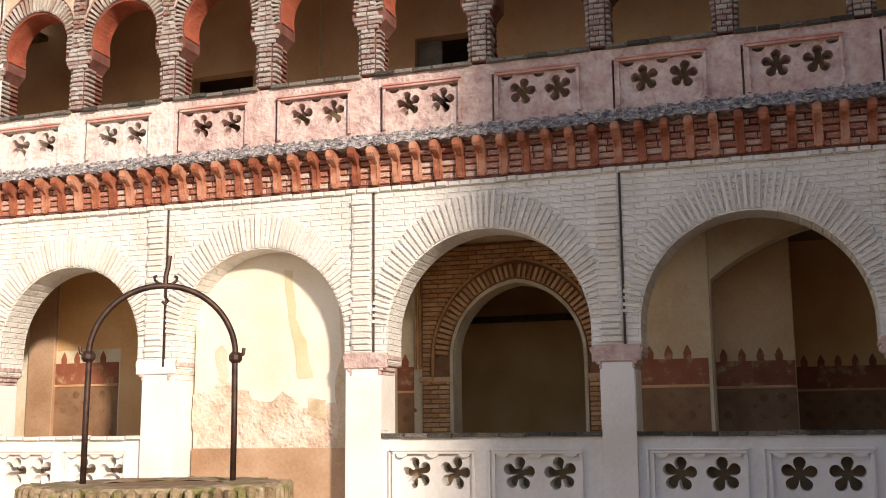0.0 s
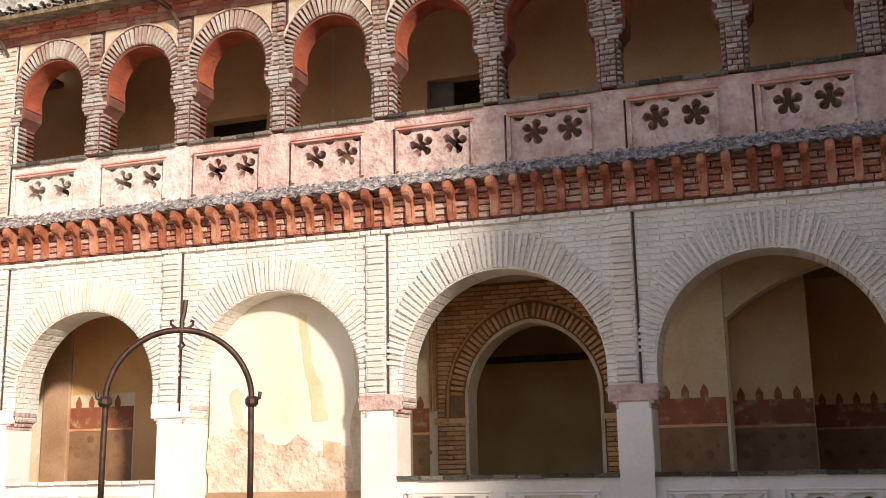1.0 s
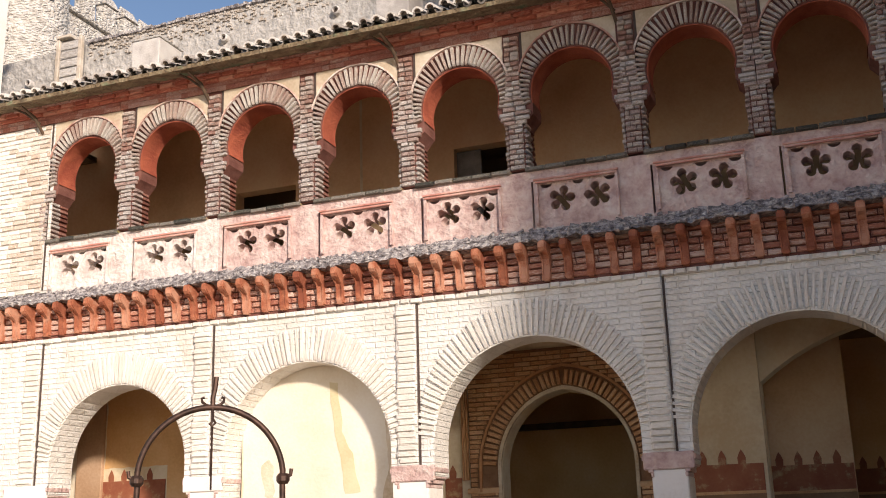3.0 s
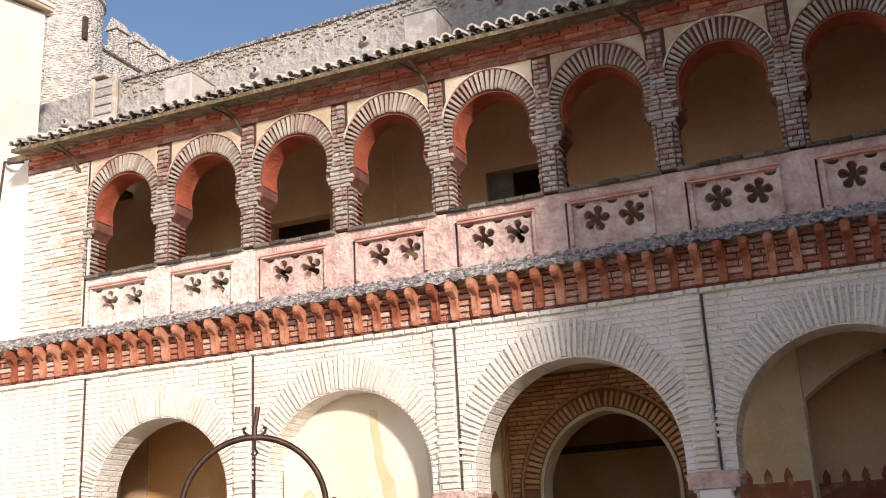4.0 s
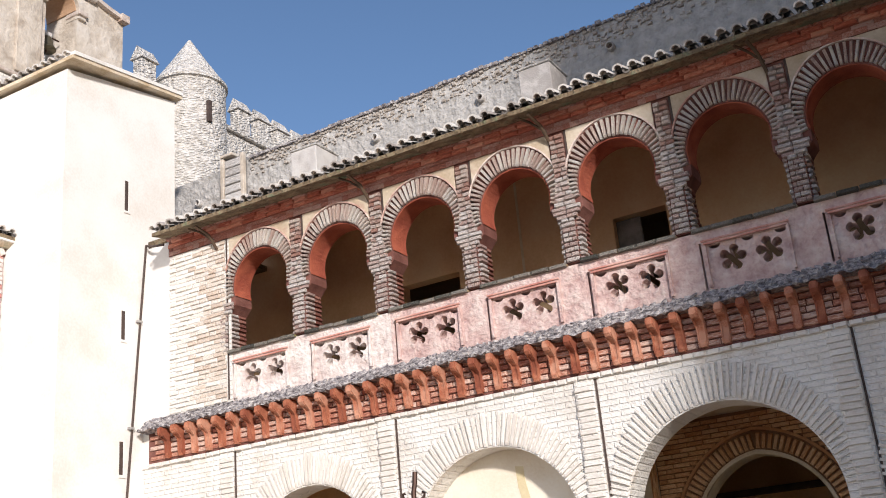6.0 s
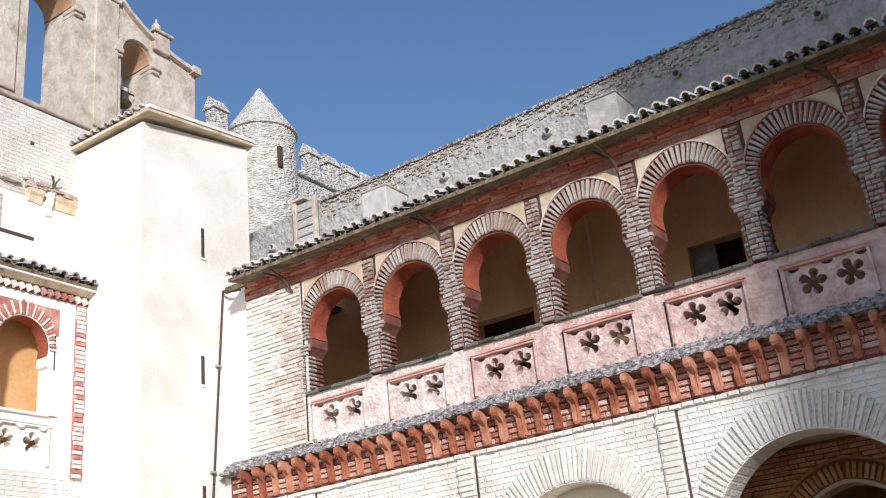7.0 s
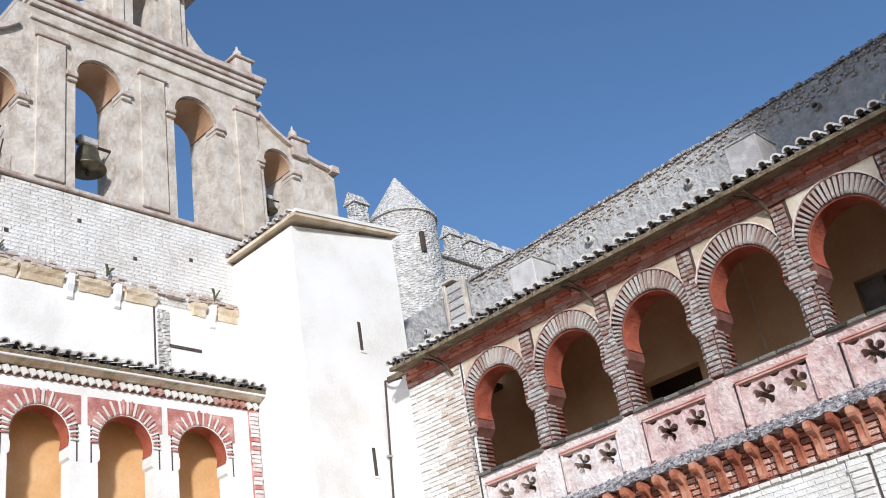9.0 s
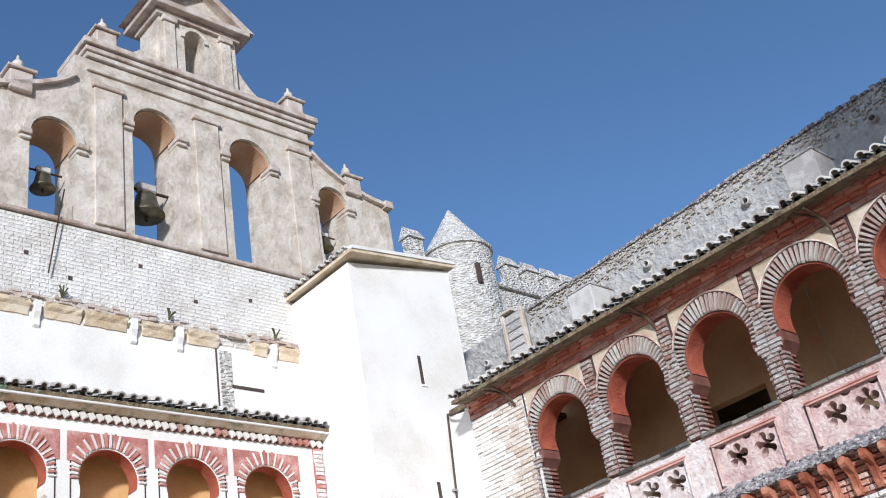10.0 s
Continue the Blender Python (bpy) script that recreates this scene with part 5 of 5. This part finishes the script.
dado("dado_1", -5.66, -5.40, 2.42, BK)
structure(part("wall_gallery_step", boxed(-2.30, -1.07, -0.14, -0.002, 0.12, 4.44, 0.006), FRESCO), "projecting strip of ochre gallery wall beside the recess", "wall", BK)
dado("dado_2", -2.28, -1.12, 2.42, BK @ Matrix.Translation((0, -0.14, 0)))
dado("dado_3", -12.0, -10.55, 2.64, BK)
dado("dado_4", -1.36, -0.01, 2.42, BK @ Matrix.Translation((0, 0.9, 0)))
dado("dado_5", 0.0, 1.5, 2.42, BK @ Matrix.Translation((0, 3.0, 0)))
structure(part("pier_gallery_end", boxed(-12.3, -11.78, -0.08, 0.0, 0.12, 4.45, 0.01), BROWN_WASH), "brown limewashed pier", "pier", BK)
structure(part("strip_gallery_end", boxed(-10.5, -10.0, -0.05, 0.0, 0.12, 4.45, 0.01), ORANGE), "orange ochre limewashed strip", "trim", BK)
NICHE = Matrix.Translation((0, 12.40, 0))
structure(part("wall_niche", boxed(-7.54, -5.26, 0.0, 0.3, 0.0, 3.9), FRESCO), "worn ochre plastered wall blocking the arch", "wall", NICHE)
structure(part("base_band", boxed(-7.54, -5.26, -0.03, -0.018, 0.0, 1.29), BROWN_WASH), "plain brownish ochre base band", "trim", NICHE)


def patch(name, pts, mat, label, rough=0.035, d=-0.010, m=None):
    m = m or NICHE
    """A flake of old plaster with a ragged edge."""
    if m is NICHE:
        pts = [(u * 0.8267, 1.55 + (z - 1.55) * 0.8267) for u, z in pts]
    ring = []
    for k in range(len(pts)):
        a, b = Vector(pts[k]), Vector(pts[(k + 1) % len(pts)])
        n = max(2, int((b - a).length / 0.06))
        for i in range(n):
            p = a.lerp(b, i / n)
            ring.append((p.x + rough * noise.noise((p.x * 6, p.y * 6, 1.7)), p.y + rough * noise.noise((p.x * 6, p.y * 6, 9.1))))
    return structure(part(name, prism(bmesh.new(), ring, [], d, 0.002), mat), label, "plaster patch", m)


patch("plaster_field", [(-9.1, 1.25), (-6.4, 1.25), (-6.4, 4.3), (-9.1, 4.3)], CREAM, "pale limewashed field of wall", 0.03, -0.004)
patch("plaster_field_end", [(-11.76, 2.86), (-10.5, 2.86), (-10.5, 4.4), (-11.76, 4.4)], ORANGE, "orange ochre field of wall", 0.02, -0.006, BK)
patch("plaster_patch_1", [(-7.55, 3.98), (-7.42, 3.98), (-7.35, 3.2), (-7.18, 2.9), (-7.05, 2.3), (-7.3, 2.28), (-7.38, 2.9), (-7.5, 3.3)], LEMON, "ragged yellow remains of painted plaster")
patch("plaster_patch_2", [(-7.14, 2.0), (-6.82, 1.97), (-6.82, 1.66), (-7.12, 1.74)], STUCCO, "small ochre plaster patch")
patch("plaster_patch_4", [(-9.1, 2.1), (-8.5, 2.25), (-7.9, 1.95), (-7.5, 2.1), (-7.25, 1.85), (-6.6, 1.9), (-6.42, 1.7), (-6.42, 1.24), (-9.1, 1.24)], FRESCO_PINK, "worn pinkish plaster along the wall foot", 0.09, -0.006)
patch("plaster_patch_5", [(-6.62, 3.6), (-6.42, 3.9), (-6.42, 1.24), (-6.58, 1.24), (-6.66, 2.1), (-6.58, 2.8)], STUCCO, "ragged ochre strip of old plaster beside the jamb", 0.05, -0.012)
patch("plaster_patch_6", [(-8.75, 2.75), (-8.6, 2.9), (-8.5, 2.5), (-8.55, 2.2), (-8.72, 2.3)], STUCCO, "small ragged ochre plaster remains", 0.06, -0.008)

# ---------------------------------------------------------------- well in the courtyard
well = tagged(new("well"), "round mossy stone well head with ribbed sides", "well")
WX, WY, WR, WZ = -4.0, 6.2, 0.86, 1.20
well.location = (WX, WY, 0)
part("step", turned(bmesh.new(), [(1.3, 0), (1.3, 0.18), (1.25, 0.2)], 8), WELL_STONE, well)
bm = bmesh.new()
n = 96
rings = []
for r, z in ((0.75, 0.2), (0.75, 1.12), (0.78, WZ - 0.03), (0.77, WZ - 0.005), (0.70, WZ), (0.55, WZ), (0.43, WZ - 0.006), (0.41, WZ - 0.012)):
    ring = []
    for i in range(n):
        a = 2 * math.pi * i / n
        rr = r + 0.012 * noise.noise((math.cos(a) * 5, math.sin(a) * 5, z * 4))
        ring.append(bm.verts.new((rr * math.cos(a), rr * math.sin(a), z + (0.009 * noise.noise((rr * math.cos(a) * 6, rr * math.sin(a) * 6, 1.0)) if z > 1.1 else 0))))
    rings.append(ring)
for a, b in zip(rings, rings[1:]):
    for i in range(n):
        bm.faces.new((a[i], a[(i + 1) % n], b[(i + 1) % n], b[i]))
part("curb", bm, WELL_STONE, well)
# the hole's darkness is painted into the lining and the bottom
part("shaft", turned(bmesh.new(), [(0.425, WZ - 0.014), (0.41, WZ - 0.02), (0.40, 0.3)], 40), MORTAR_BROWN, well, "lining of the shaft, its shade put into the colour")
part("shaft_bottom", boxed(-0.5, 0.5, -0.5, 0.5, 0.25, 0.3), DARK_LINE, well)
rm = bpy.data.meshes.new("rib")
bm = bmesh.new()
box(bm, -0.027, 0.027, -0.055, 0.035, 0.2, 1.19, 0.016)
bm.to_mesh(rm)
bm.free()
rm.materials.append(WELL_STONE)
for k in range(64):
    a = 2 * math.pi * k / 64
    o = new("rib", rm)
    o.parent = well
    o.location, o.rotation_euler = (0.815 * math.cos(a), 0.815 * math.sin(a), rnd.uniform(-.02, .012)), (rnd.uniform(-.01, .01), 0, a + math.pi / 2 + rnd.uniform(-.12, .12))
ir = tagged(new("well_arch"), "dark wrought iron arch with a hook over the well", "iron arch")
ir.matrix_world = Matrix.Translation((WX, WY, WZ)) @ Matrix.Rotation(radians(33), 4, "Z")
A = 0.475
part("frame", tube(bmesh.new(), [(-A, 0, -0.02), (-A, 0, 0.45), (-A + .005, 0, 0.82)] + [(A * math.cos(radians(a)), 0, 0.82 + A * math.sin(radians(a))) for a in range(174, 0, -6)] + [(A - .005, 0, 0.82), (A, 0, 0.45), (A, 0, -0.02)], 0.021), IRON, ir, smooth=True)
for sgn in (-1, 1):
    part("knob", turned(bmesh.new(), [(0.03, 0.78), (0.045, 0.80), (0.045, 0.83), (0.03, 0.85)], 10, (sgn * A, 0, 0)), IRON, ir)
    part("finial", tube(bmesh.new(), [(sgn * A, 0, 0.82), (sgn * (A + .05), 0, 0.84), (sgn * (A + .055), 0, 0.88)], 0.014), IRON, ir)
    part("scroll", tube(bmesh.new(), [(sgn * 0.01, 0, 1.30), (sgn * 0.045, 0, 1.31), (sgn * 0.07, 0, 1.33), (sgn * 0.075, 0, 1.355), (sgn * 0.055, 0, 1.36)], 0.010, 6), IRON, ir)
part("spike", tube(bmesh.new(), [(0, 0, 1.28), (0.0, 0, 1.36), (0.012, 0, 1.42), (0.02, 0, 1.50)], 0.018), IRON, ir)
part("hook", tube(bmesh.new(), [(0.0, 0, 1.29), (0.0, 0, 1.22), (0.02, 0, 1.19), (0.0, 0, 1.17), (-0.02, 0, 1.19)], 0.010, 6), IRON, ir)
part("chain", tube(bmesh.new(), [(0.0, 0, 1.18), (0.0, 0, 0.75)], 0.007, 5), IRON, ir)

# rain pipe slanting down the corner of the tower
dp = tagged(new("downpipe"), "thin dark rain pipe in the corner beside the tower", "pipe")
dp.location = (-12.42, 11.9, 0)
part("pipe", tube(bmesh.new(), [(0, -0.59, 0.0), (0, -0.27, 3.7), (0, 0.10, 8.11)], 0.02, 8), DARK_LINE, dp)
part("elbow", tube(bmesh.new(), [(0, 0.10, 8.11), (0.2, 0.06, 8.04), (0.45, 0.05, 8.0)], 0.02, 8), DARK_LINE, dp)
for z in (1.5, 3.4, 5.0, 6.75):
    yy = -0.59 + (0.69 / 8.11) * z
    part("clip", boxed(-0.03, 0.03, yy - 0.07, yy + 0.03, z, z + 0.035), GREY_WALL, dp)
